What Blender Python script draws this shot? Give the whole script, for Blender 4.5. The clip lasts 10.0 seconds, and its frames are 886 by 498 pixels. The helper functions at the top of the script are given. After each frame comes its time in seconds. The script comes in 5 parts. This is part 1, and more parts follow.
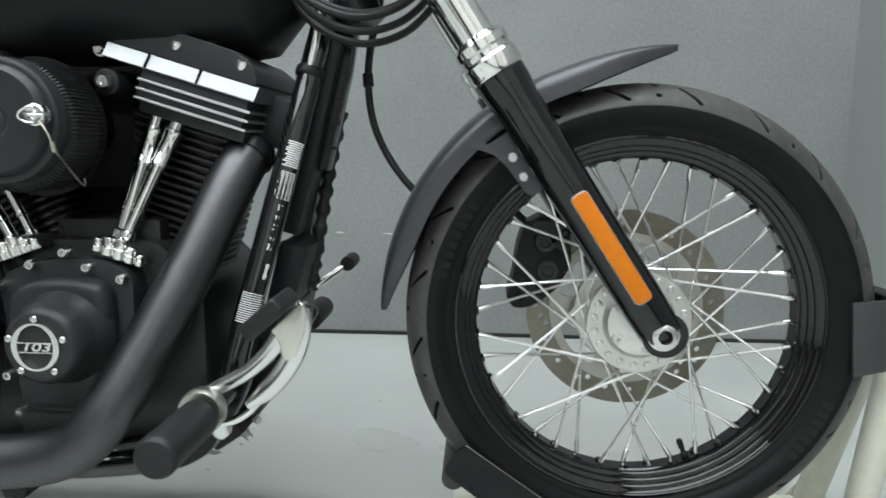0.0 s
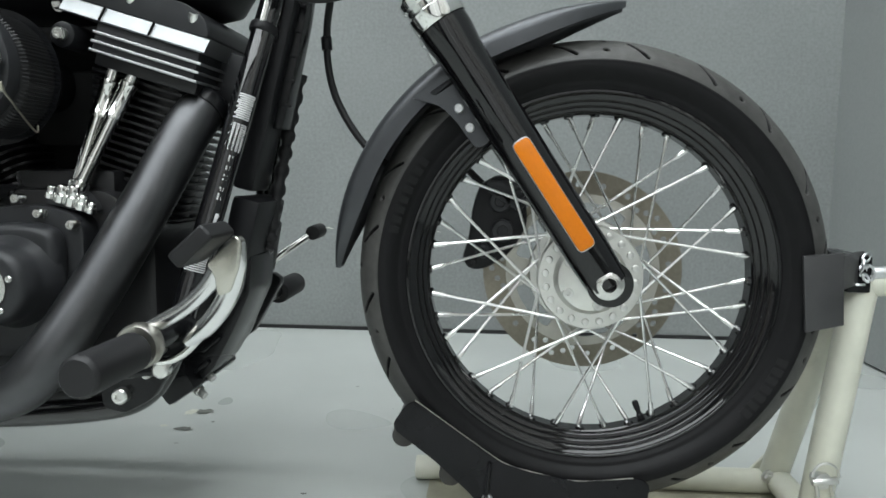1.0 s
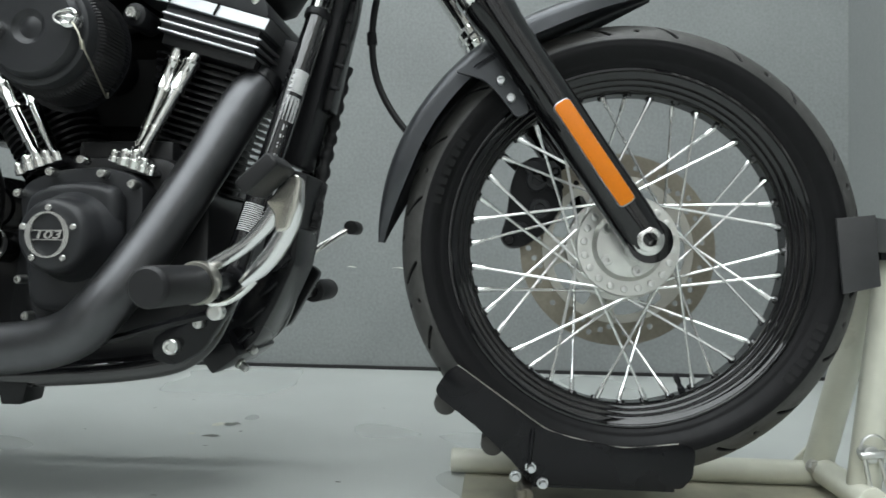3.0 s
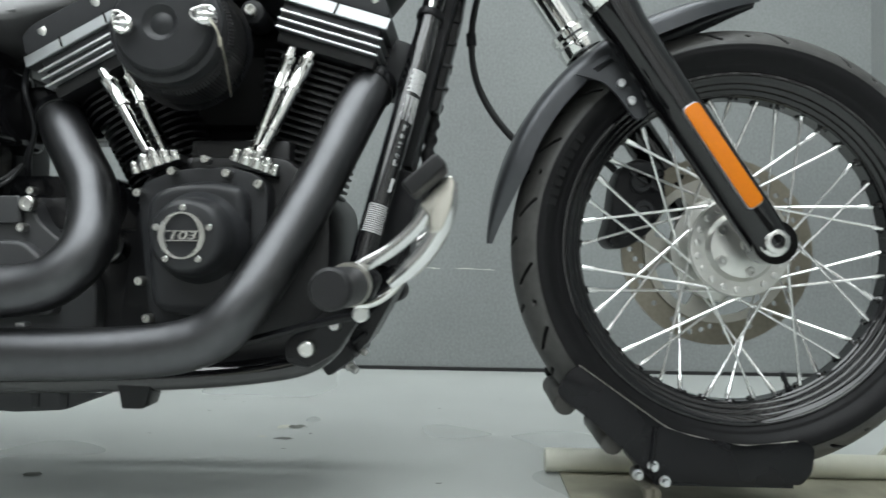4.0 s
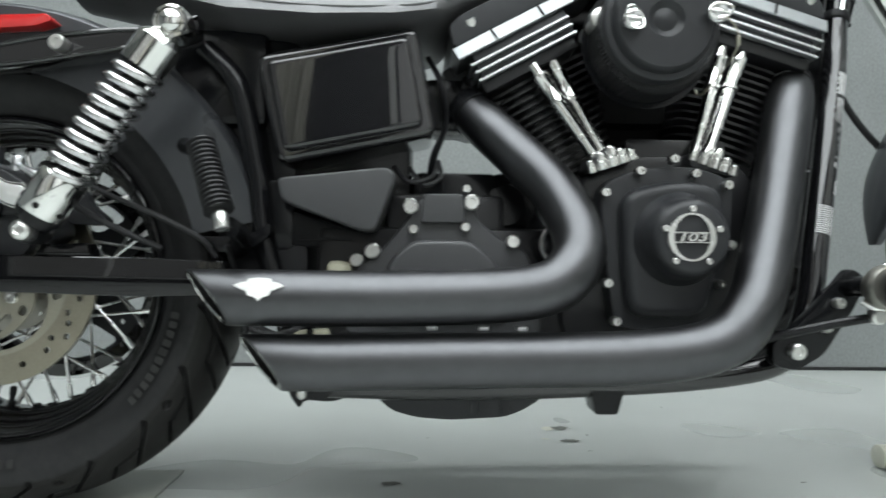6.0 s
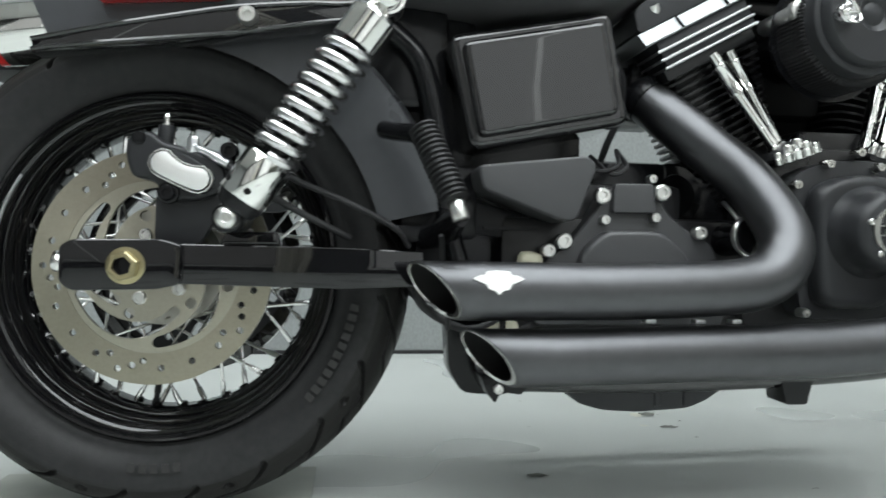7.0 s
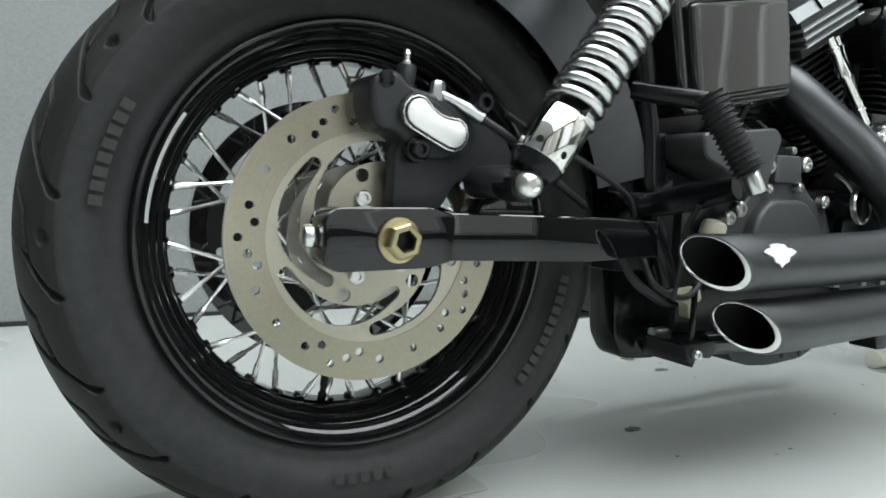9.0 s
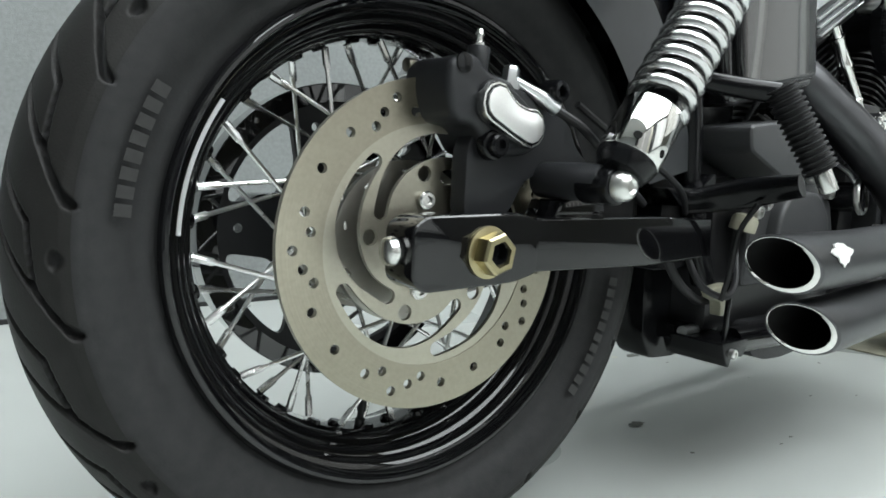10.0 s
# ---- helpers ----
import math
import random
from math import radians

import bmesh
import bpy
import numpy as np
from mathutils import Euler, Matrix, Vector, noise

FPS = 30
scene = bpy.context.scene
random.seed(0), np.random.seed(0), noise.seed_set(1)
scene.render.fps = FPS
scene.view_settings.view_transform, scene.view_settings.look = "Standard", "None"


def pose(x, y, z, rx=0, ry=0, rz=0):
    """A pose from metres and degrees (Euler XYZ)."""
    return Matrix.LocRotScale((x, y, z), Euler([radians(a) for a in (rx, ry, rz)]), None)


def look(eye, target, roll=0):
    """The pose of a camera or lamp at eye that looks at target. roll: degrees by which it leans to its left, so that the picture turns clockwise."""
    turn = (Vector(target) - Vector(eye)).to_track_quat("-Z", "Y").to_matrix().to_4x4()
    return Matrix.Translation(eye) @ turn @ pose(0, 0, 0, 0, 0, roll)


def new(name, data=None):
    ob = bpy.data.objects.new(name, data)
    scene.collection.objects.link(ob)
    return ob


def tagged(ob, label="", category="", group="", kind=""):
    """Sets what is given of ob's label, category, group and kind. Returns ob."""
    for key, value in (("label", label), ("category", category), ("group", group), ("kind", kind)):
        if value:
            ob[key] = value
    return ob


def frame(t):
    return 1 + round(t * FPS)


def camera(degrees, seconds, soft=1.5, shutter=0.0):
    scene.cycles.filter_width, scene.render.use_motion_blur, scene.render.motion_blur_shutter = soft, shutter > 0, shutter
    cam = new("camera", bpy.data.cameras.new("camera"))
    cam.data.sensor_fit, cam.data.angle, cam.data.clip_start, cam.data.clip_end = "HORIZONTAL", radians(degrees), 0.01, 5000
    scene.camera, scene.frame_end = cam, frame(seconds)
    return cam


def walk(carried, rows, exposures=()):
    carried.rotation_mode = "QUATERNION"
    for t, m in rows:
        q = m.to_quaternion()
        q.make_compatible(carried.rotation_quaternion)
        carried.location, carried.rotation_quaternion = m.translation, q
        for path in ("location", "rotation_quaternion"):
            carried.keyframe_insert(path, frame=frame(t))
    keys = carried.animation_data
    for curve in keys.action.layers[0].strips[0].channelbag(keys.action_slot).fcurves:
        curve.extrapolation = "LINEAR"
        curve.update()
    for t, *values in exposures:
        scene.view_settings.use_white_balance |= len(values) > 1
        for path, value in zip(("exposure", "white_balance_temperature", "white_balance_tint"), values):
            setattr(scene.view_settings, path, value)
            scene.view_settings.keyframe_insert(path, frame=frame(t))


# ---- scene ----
cam = camera(66.0, 10.0, soft=1.6, shutter=0.45)
PATH = [
    (0, (1.41, -0.956, 0.609), (1.308, 1.019, 0.314), 0.5),
    (0.5, (1.477, -0.957, 0.579), (1.341, 1.017, 0.293), 0.4),
    (1, (1.499, -0.968, 0.515), (1.352, 1.014, 0.294), 0.6),
    (1.5, (1.506, -0.977, 0.475), (1.342, 1.007, 0.292), 0.6),
    (2, (1.502, -0.988, 0.43), (1.328, 1.002, 0.326), 0.6),
    (3.5, (1.379, -1.017, 0.333), (1.218, 0.976, 0.401), 0.6),
    (4, (1.248, -1.023, 0.347), (1.168, 0.975, 0.39), 0.7),
    (4.5, (1.076, -1.024, 0.338), (1.063, 0.975, 0.4), 0.6),
    (5, (0.891, -1.019, 0.343), (0.933, 0.98, 0.395), 0.9),
    (5.5, (0.718, -1.007, 0.34), (0.805, 0.991, 0.394), 1.0),
    (6, (0.576, -1.005, 0.345), (0.666, 0.993, 0.38), 0.8),
    (7.5, (0.107, -0.909, 0.355), (0.538, 1.043, 0.3), 1.5),
    (8, (-0.02, -0.863, 0.362), (0.573, 1.044, 0.256), 1.7),
    (8.5, (-0.147, -0.797, 0.363), (0.647, 1.034, 0.225), 2.0),
    (9, (-0.248, -0.707, 0.365), (0.742, 1.022, 0.196), 2.3),
    (9.5, (-0.306, -0.618, 0.369), (0.834, 1.014, 0.177), 2.3),
    (10, (-0.334, -0.548, 0.382), (0.909, 1.002, 0.149), 2.4),
]
walk(cam, [(t, look(eye, target, roll)) for t, eye, target, roll in PATH], exposures=[(0.0, 0.05), (1.0, 0.0), (2.0, -0.06), (3.5, 0.0), (4.5, 0.1), (6.0, 0.16), (7.5, 0.32), (10.0, 0.34)])

# ---- light: a closed workshop bay lit by ceiling tubes ----
world = bpy.data.worlds.new("room_air")
world.use_nodes = True
world.node_tree.nodes["Background"].inputs[0].default_value = (0.75, 0.8, 0.85, 1)
world.node_tree.nodes["Background"].inputs[1].default_value = 0.05
scene.world = world
LAMPS = [(0.62, -3.2 + 0.4 * k) for k in range(10)]
LAMP_POWER = 10.3
WINDOW_POWER = 6.0


# ---- materials ----
def material(name, colour, rough=0.5, metal=0.0, grain=60.0, vary=0.12, bump=0.0, bump_grain=400.0, coat=0.0, stain=3.0, rough_vary=0.08, spec=0.5):
    m = bpy.data.materials.new(name)
    m.use_nodes = True
    nt = m.node_tree
    b = nt.nodes["Principled BSDF"]
    co = nt.nodes.new("ShaderNodeTexCoord")
    n1 = nt.nodes.new("ShaderNodeTexNoise")
    n1.inputs["Scale"].default_value, n1.inputs["Detail"].default_value = grain, 6
    n2 = nt.nodes.new("ShaderNodeTexNoise")
    n2.inputs["Scale"].default_value, n2.inputs["Detail"].default_value = stain, 4
    nt.links.new(co.outputs["Object"], n1.inputs["Vector"])
    nt.links.new(co.outputs["Object"], n2.inputs["Vector"])
    add = nt.nodes.new("ShaderNodeMath")
    add.operation = "ADD"
    nt.links.new(n1.outputs["Fac"], add.inputs[0])
    nt.links.new(n2.outputs["Fac"], add.inputs[1])
    ramp = nt.nodes.new("ShaderNodeMapRange")
    ramp.inputs["From Min"].default_value, ramp.inputs["From Max"].default_value = 0.6, 1.4
    ramp.inputs["To Min"].default_value, ramp.inputs["To Max"].default_value = 1 - vary, 1 + vary
    nt.links.new(add.outputs[0], ramp.inputs["Value"])
    mul = nt.nodes.new("ShaderNodeVectorMath")
    mul.operation = "SCALE"
    mul.inputs[0].default_value = colour
    nt.links.new(ramp.outputs[0], mul.inputs["Scale"])
    nt.links.new(mul.outputs[0], b.inputs["Base Color"])
    rr = nt.nodes.new("ShaderNodeMapRange")
    rr.inputs["From Min"].default_value, rr.inputs["From Max"].default_value = 0.3, 0.7
    rr.inputs["To Min"].default_value, rr.inputs["To Max"].default_value = max(0.02, rough - rough_vary), min(1, rough + rough_vary)
    nt.links.new(n2.outputs["Fac"], rr.inputs["Value"])
    nt.links.new(rr.outputs[0], b.inputs["Roughness"])
    b.inputs["Metallic"].default_value = metal
    b.inputs["Specular IOR Level"].default_value = spec
    b.inputs["Coat Weight"].default_value = coat
    b.inputs["Coat Roughness"].default_value = 0.03
    b.inputs["Coat IOR"].default_value = 1.58
    if bump:
        n3 = nt.nodes.new("ShaderNodeTexNoise")
        n3.inputs["Scale"].default_value, n3.inputs["Detail"].default_value = bump_grain, 3
        nt.links.new(co.outputs["Object"], n3.inputs["Vector"])
        bp = nt.nodes.new("ShaderNodeBump")
        bp.inputs["Strength"].default_value, bp.inputs["Distance"].default_value = bump, 0.001
        nt.links.new(n3.outputs["Fac"], bp.inputs["Height"])
        nt.links.new(bp.outputs[0], b.inputs["Normal"])
    return m


GLOSS = material("gloss_black_paint", (0.006, 0.006, 0.0068), 0.12, coat=1.0, vary=0.1, rough_vary=0.04, spec=0.12)
SATIN = material("satin_black_coating", (0.02, 0.0208, 0.0228), 0.42, bump=0.12, bump_grain=1500, vary=0.15, spec=0.3)
FIN_BLACK = material("black_finned_casting", (0.011, 0.011, 0.012), 0.34, bump=0.1, bump_grain=1200, vary=0.2, spec=0.4)
TANK_BLACK = material("satin_black_tank_paint", (0.009, 0.009, 0.01), 0.45, vary=0.12, spec=0.15)
DENIM = material("denim_black_paint", (0.056, 0.059, 0.064), 0.32, metal=0.5, vary=0.1, spec=0.6)
FRAME_BLACK = material("frame_black", (0.0055, 0.0057, 0.0065), 0.22, vary=0.15, spec=0.24)
PLASTIC = material("black_plastic", (0.009, 0.0092, 0.0105), 0.42, bump=0.1, bump_grain=900, vary=0.15, spec=0.22)
PANEL = material("matte_side_panel", (0.038, 0.039, 0.041), 0.5, bump=0.1, bump_grain=900, vary=0.08)
EXHAUST = material("ceramic_black_exhaust", (0.088, 0.089, 0.093), 0.38, metal=1.0, bump=0.08, bump_grain=1800, vary=0.1, rough_vary=0.03)
# Paints in the dark of bores and holes and between the cylinders.
INSIDE = material("recess_black", (0.007, 0.007, 0.007), 0.8, spec=0.1)
CHROME = material("chrome", (0.74, 0.74, 0.72), 0.07, 1.0, vary=0.03, rough_vary=0.03)
ZINC = material("zinc_bolt", (0.68, 0.68, 0.66), 0.3, 1.0, vary=0.08)
ALU = material("machined_aluminium", (0.62, 0.63, 0.64), 0.36, 1.0, vary=0.06)
CAST = material("cast_aluminium_hub", (0.66, 0.66, 0.63), 0.36, 1.0, vary=0.1, bump=0.08)
DISC = material("brake_disc_steel", (0.42, 0.40, 0.33), 0.36, 1.0, grain=220, vary=0.08, bump=0.03)
DISC_RING = material("scored_friction_ring", (0.33, 0.308, 0.245), 0.36, 1.0, grain=260, vary=0.1, bump=0.03)
DISC_OLD = material("worn_brake_disc", (0.2, 0.185, 0.15), 0.4, 1.0, grain=160, vary=0.18, bump=0.08)
GOLD = material("yellow_zinc_nut", (0.42, 0.37, 0.22), 0.34, 1.0, vary=0.12)
RUBBER = material("black_rubber", (0.010, 0.010, 0.011), 0.55, bump=0.15, bump_grain=700, vary=0.15, spec=0.35)
CARRIER = material("steel_disc_carrier", (0.42, 0.41, 0.37), 0.4, 1.0, vary=0.12, bump=0.05)
STOP_GREY = material("scuffed_grey_plate", (0.035, 0.035, 0.036), 0.4, vary=0.25, grain=30, stain=12)
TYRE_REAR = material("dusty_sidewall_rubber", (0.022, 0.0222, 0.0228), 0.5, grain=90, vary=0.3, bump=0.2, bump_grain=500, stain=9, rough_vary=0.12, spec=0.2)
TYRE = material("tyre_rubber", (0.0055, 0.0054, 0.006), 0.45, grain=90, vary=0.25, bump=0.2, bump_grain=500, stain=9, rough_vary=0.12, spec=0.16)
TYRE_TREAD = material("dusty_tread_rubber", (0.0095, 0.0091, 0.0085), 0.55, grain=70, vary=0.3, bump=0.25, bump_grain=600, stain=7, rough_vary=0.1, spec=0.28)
TYRE_DUST = material("dustier_front_tread", (0.049, 0.0485, 0.046), 0.5, grain=70, vary=0.35, bump=0.25, bump_grain=600, stain=7, rough_vary=0.1, spec=0.35)
FRONT_MARK = material("faint_tyre_mark", (0.0085, 0.0085, 0.009), 0.5, spec=0.2, vary=0.3, grain=150)
TYRE_MARK = material("raised_tyre_mark", (0.03, 0.0298, 0.0295), 0.55, spec=0.25, vary=0.3, grain=150)
PEDAL_CAST = material("dull_cast_pedal", (0.62, 0.6, 0.54), 0.3, 1.0, vary=0.12)
BAND = material("brushed_rocker_band", (0.28, 0.29, 0.295), 0.45, 1.0, vary=0.12, grain=40)
SPRING = material("satin_chrome_spring", (0.66, 0.66, 0.66), 0.24, 1.0, vary=0.05)
SPOKE = material("bright_zinc_spoke", (0.78, 0.78, 0.77), 0.26, 1.0, vary=0.08)
RIM_BLACK = material("black_rim_enamel", (0.004, 0.004, 0.0046), 0.1, coat=0.75, vary=0.1, rough_vary=0.03, spec=0.06)
PRINT = material("grey_sticker_print", (0.6, 0.6, 0.6), 0.5, vary=0.2, grain=900)
UMBER = material("dark_olive_wall", (0.045, 0.045, 0.034), 0.6, vary=0.15)
SEAT_LEATHER = material("seat_leather", (0.06, 0.06, 0.062), 0.42, spec=0.9, bump=0.35, bump_grain=350, vary=0.15)
ORANGE = material("orange_reflector", (0.56, 0.155, 0.002), 0.25, spec=0.3, vary=0.08, grain=300, bump=0.5, bump_grain=900)
RED = material("red_lens", (0.5, 0.02, 0.02), 0.12, coat=0.8, vary=0.06)
WHITE_MARK = material("white_print", (0.6, 0.6, 0.58), 0.5, vary=0.35, grain=350)
STAND_WHITE = material("chipped_white_stand_paint", (0.62, 0.62, 0.53), 0.35, grain=25, vary=0.12, bump=0.1, stain=8)
STAND_BLACK = material("stand_black_plate", (0.005, 0.005, 0.006), 0.28, vary=0.35, spec=0.25, grain=30, rough_vary=0.14, stain=14)
ROLLER = material("grey_roller", (0.032, 0.03, 0.027), 0.5, vary=0.25, grain=60, stain=20)
GREY_BOARD = material("grey_board", (0.36, 0.375, 0.34), 0.5, vary=0.14, grain=20, stain=6)
RAMP = material("dusty_board", (0.33, 0.32, 0.245), 0.6, vary=0.35, grain=20, bump=0.1, stain=7)
FLOOR = material("epoxy_floor", (0.447, 0.468, 0.45), 0.3, grain=5, vary=0.11, stain=1.6, rough_vary=0.05)
WALL = material("grey_wall", (0.21, 0.222, 0.22), 0.85, grain=110, vary=0.2, bump=0.5, bump_grain=300, stain=2.2)
DRAPE = material("pale_drape", (0.5, 0.48, 0.42), 0.8, vary=0.08)
BRUSHED = material("brushed_insert", (0.86, 0.86, 0.85), 0.45, 1.0, grain=500, vary=0.05)
GLOOM = material("dark_wall", (0.03, 0.03, 0.032), 0.8, vary=0.1)
WALL_SIDE = material("side_wall", (0.235, 0.247, 0.245), 0.85, grain=120, vary=0.08, bump=0.4, bump_grain=420, stain=2.0)
CEIL = material("ceiling_paint", (0.72, 0.72, 0.7), 0.8, vary=0.04)
DARK = material("dark_gap_strip", (0.01, 0.01, 0.01), 0.7)
SPOT = material("floor_chip", (0.13, 0.135, 0.12), 0.6, vary=0.3, grain=90)
SPOT_PALE = material("floor_chip_pale", (0.6, 0.6, 0.52), 0.6, vary=0.2, grain=90)


for node in FLOOR.node_tree.nodes:
    if node.type == "TEX_NOISE":
        node.inputs["Detail"].default_value = 1.5
    elif node.type == "MAP_RANGE" and node.inputs["From Max"].default_value > 1:
        node.inputs["From Min"].default_value, node.inputs["From Max"].default_value = 0.3, 1.7


def turned(m, depth):
    """Fine concentric scoring round a disc's axle, with the sheen that it gives."""
    nt = m.node_tree
    b = nt.nodes["Principled BSDF"]
    tan = nt.nodes.new("ShaderNodeTangent")
    tan.direction_type, tan.axis = "RADIAL", "Y"
    nt.links.new(tan.outputs[0], b.inputs["Tangent"])
    b.inputs["Anisotropic"].default_value = 0.75
    co = nt.nodes.new("ShaderNodeTexCoord")
    mid = nt.nodes.new("ShaderNodeVectorMath")
    mid.operation = "SUBTRACT"
    mid.inputs[1].default_value = (0.5, 0.5, 0.5)
    flat = nt.nodes.new("ShaderNodeVectorMath")
    flat.operation = "MULTIPLY"
    flat.inputs[1].default_value = (1, 0, 1)
    size = nt.nodes.new("ShaderNodeVectorMath")
    size.operation = "LENGTH"
    score = nt.nodes.new("ShaderNodeTexNoise")
    score.noise_dimensions = "1D"
    score.inputs["Scale"].default_value, score.inputs["Detail"].default_value = 130, 5
    nt.links.new(co.outputs["Generated"], mid.inputs[0])
    nt.links.new(mid.outputs[0], flat.inputs[0])
    nt.links.new(flat.outputs[0], size.inputs[0])
    nt.links.new(size.outputs["Value"], score.inputs["W"])
    bp = nt.nodes.new("ShaderNodeBump")
    bp.inputs["Strength"].default_value, bp.inputs["Distance"].default_value = depth, 0.0006
    nt.links.new(score.outputs["Fac"], bp.inputs["Height"])
    nt.links.new(bp.outputs[0], b.inputs["Normal"])


turned(DISC, 0.12)
turned(DISC_RING, 0.3)
turned(DISC_OLD, 0.3)
GLOW = bpy.data.materials.new("lamp_glow")
GLOW.use_nodes = True
GLOW.node_tree.nodes["Principled BSDF"].inputs["Emission Color"].default_value = (0.92, 0.98, 1.0, 1)
GLOW.node_tree.nodes["Principled BSDF"].inputs["Emission Strength"].default_value = 3.4


# ---- mesh helpers ----
def part(name, bm, mat, parent=None, label="", angle=35):
    me = bpy.data.meshes.new(name)
    bmesh.ops.recalc_face_normals(bm, faces=bm.faces)
    bm.to_mesh(me)
    bm.free()
    me.materials.append(mat)
    me.polygons.foreach_set("use_smooth", [True] * len(me.polygons))
    me.set_sharp_from_angle(angle=radians(angle))
    ob = new(name, me)
    ob.parent = parent
    return tagged(ob, label)


def thing(name, label, category, group=""):
    return tagged(new(name), label, category, group)


def B():
    return bmesh.new()


def frame_of(d):
    d = Vector(d).normalized()
    s = Vector((0, 0, 1)) if abs(d.z) < 0.9 else Vector((1, 0, 0))
    u = d.cross(s).normalized()
    return u, d.cross(u).normalized(), d


def rings(bm, loops, closed=False, cap=True):
    vs = [[bm.verts.new(p) for p in loop] for loop in loops]
    n = len(vs[0])
    pairs = list(zip(vs, vs[1:])) + ([(vs[-1], vs[0])] if closed else [])
    for a, b in pairs:
        for i in range(n):
            bm.faces.new((a[i], a[(i + 1) % n], b[(i + 1) % n], b[i]))
    if cap and not closed:
        bm.faces.new(vs[0][::-1])
        bm.faces.new(vs[-1])
    return vs


def lathe(bm, o, d, prof, seg=32, cap=True, phase=0.0):
    """A turned shape: prof is (height along d, radius)."""
    u, v, w = frame_of(d)
    o = Vector(o)
    loops = [[o + w * h + (u * math.cos(a) + v * math.sin(a)) * max(r, 0.0002) for a in (phase + 2 * math.pi * i / seg for i in range(seg))] for h, r in prof]
    rings(bm, loops, cap=cap)
    return bm


def cyl(bm, p0, p1, r0, r1=None, seg=24):
    p0, p1 = Vector(p0), Vector(p1)
    return lathe(bm, p0, p1 - p0, [(0, r0), ((p1 - p0).length, r0 if r1 is None else r1)], seg)


def rod(bm, p0, p1, r, bev=0.15, seg=24):
    """A cylinder with rounded rims."""
    p0, p1 = Vector(p0), Vector(p1)
    L, b = (p1 - p0).length, r * bev
    return lathe(bm, p0, p1 - p0, [(0, r - b), (b * 0.35, r - b * 0.3), (b, r), (L - b, r), (L - b * 0.35, r - b * 0.3), (L, r - b)], seg)


def spline(pts, sub=8):
    p = [Vector(q) for q in pts]
    p = [2 * p[0] - p[1]] + p + [2 * p[-1] - p[-2]]
    out = []
    for i in range(1, len(p) - 2):
        a, b, c, d = p[i - 1:i + 3]
        for k in range(sub):
            t = k / sub
            out.append(0.5 * ((2 * b) + (c - a) * t + (2 * a - 5 * b + 4 * c - d) * t * t + (3 * b - a - 3 * c + d) * t ** 3))
    return out + [p[-2]]


def tube(bm, pts, r, seg=16, sub=8, squash=1.0, side=(0, 1, 0)):
    c = spline(pts, sub) if sub > 1 else [Vector(q) for q in pts]
    n = len(c)
    rad = [r] * n if not isinstance(r, (list, tuple)) else [np.interp(i / (n - 1) * (len(r) - 1), range(len(r)), r) for i in range(n)]
    loops, u = [], None
    for i in range(n):
        d = (c[min(i + 1, n - 1)] - c[max(i - 1, 0)]).normalized()
        if u is None:
            s = Vector(side)
            u = (s - d * s.dot(d)).normalized() if abs(s.dot(d)) < 0.95 else frame_of(d)[0]
        else:
            u = (u - d * u.dot(d)).normalized()
        v = d.cross(u)
        loops.append([c[i] + (u * math.cos(a) * squash + v * math.sin(a)) * rad[i] for a in (2 * math.pi * k / seg for k in range(seg))])
    rings(bm, loops)
    return bm


def bevel(bm, geom_faces, width, segs=2):
    if width > 0:
        edges = {e for f in geom_faces for e in f.edges if len(e.link_faces) == 2 and e.calc_face_angle(0) > 0.6}
        bmesh.ops.bevel(bm, geom=list(edges), offset=width, segments=segs, affect="EDGES", profile=0.6, clamp_overlap=True)


def box(bm, c, s, rot=(0, 0, 0), bev=0.0, segs=2):
    t = B()
    bmesh.ops.create_cube(t, size=1, matrix=pose(*c, *rot) @ Matrix.Diagonal((*s, 1)))
    bevel(t, t.faces, bev, segs)
    return merge(bm, t)


def merge(bm, t, m=None):
    me = bpy.data.meshes.new("join")
    if m is not None:
        bmesh.ops.transform(t, matrix=m, verts=t.verts)
    t.to_mesh(me)
    t.free()
    bm.from_mesh(me)
    bpy.data.meshes.remove(me)
    return bm


def prism(bm, outline, y0, y1, bev=0.0, segs=2, m=None, taper=1.0):
    """An outline in x and z, drawn out from y0 to y1 (y1 the outer face, which taper shrinks)."""
    t = B()
    cx, cz = sum(p[0] for p in outline) / len(outline), sum(p[1] for p in outline) / len(outline)
    a = [t.verts.new((x, y0, z)) for x, z in outline]
    b = [t.verts.new((cx + (x - cx) * taper, y1, cz + (z - cz) * taper)) for x, z in outline]
    n = len(a)
    for i in range(n):
        t.faces.new((a[i], a[(i + 1) % n], b[(i + 1) % n], b[i]))
    t.faces.new(a[::-1])
    t.faces.new(b)
    bmesh.ops.recalc_face_normals(t, faces=t.faces)
    bevel(t, t.faces, bev, segs)
    return merge(bm, t, m)


def rounded(outline, r, n=4):
    """The outline with its corners rounded off."""
    out, k = [], len(outline)
    for i in range(k):
        p, a, b = Vector(outline[i]), Vector(outline[i - 1]), Vector(outline[(i + 1) % k])
        q0, q1 = p + (a - p).normalized() * min(r, (a - p).length * 0.45), p + (b - p).normalized() * min(r, (b - p).length * 0.45)
        for j in range(n + 1):
            t = j / n
            out.append(tuple(q0 * (1 - t) ** 2 + p * 2 * t * (1 - t) + q1 * t * t))
    return out


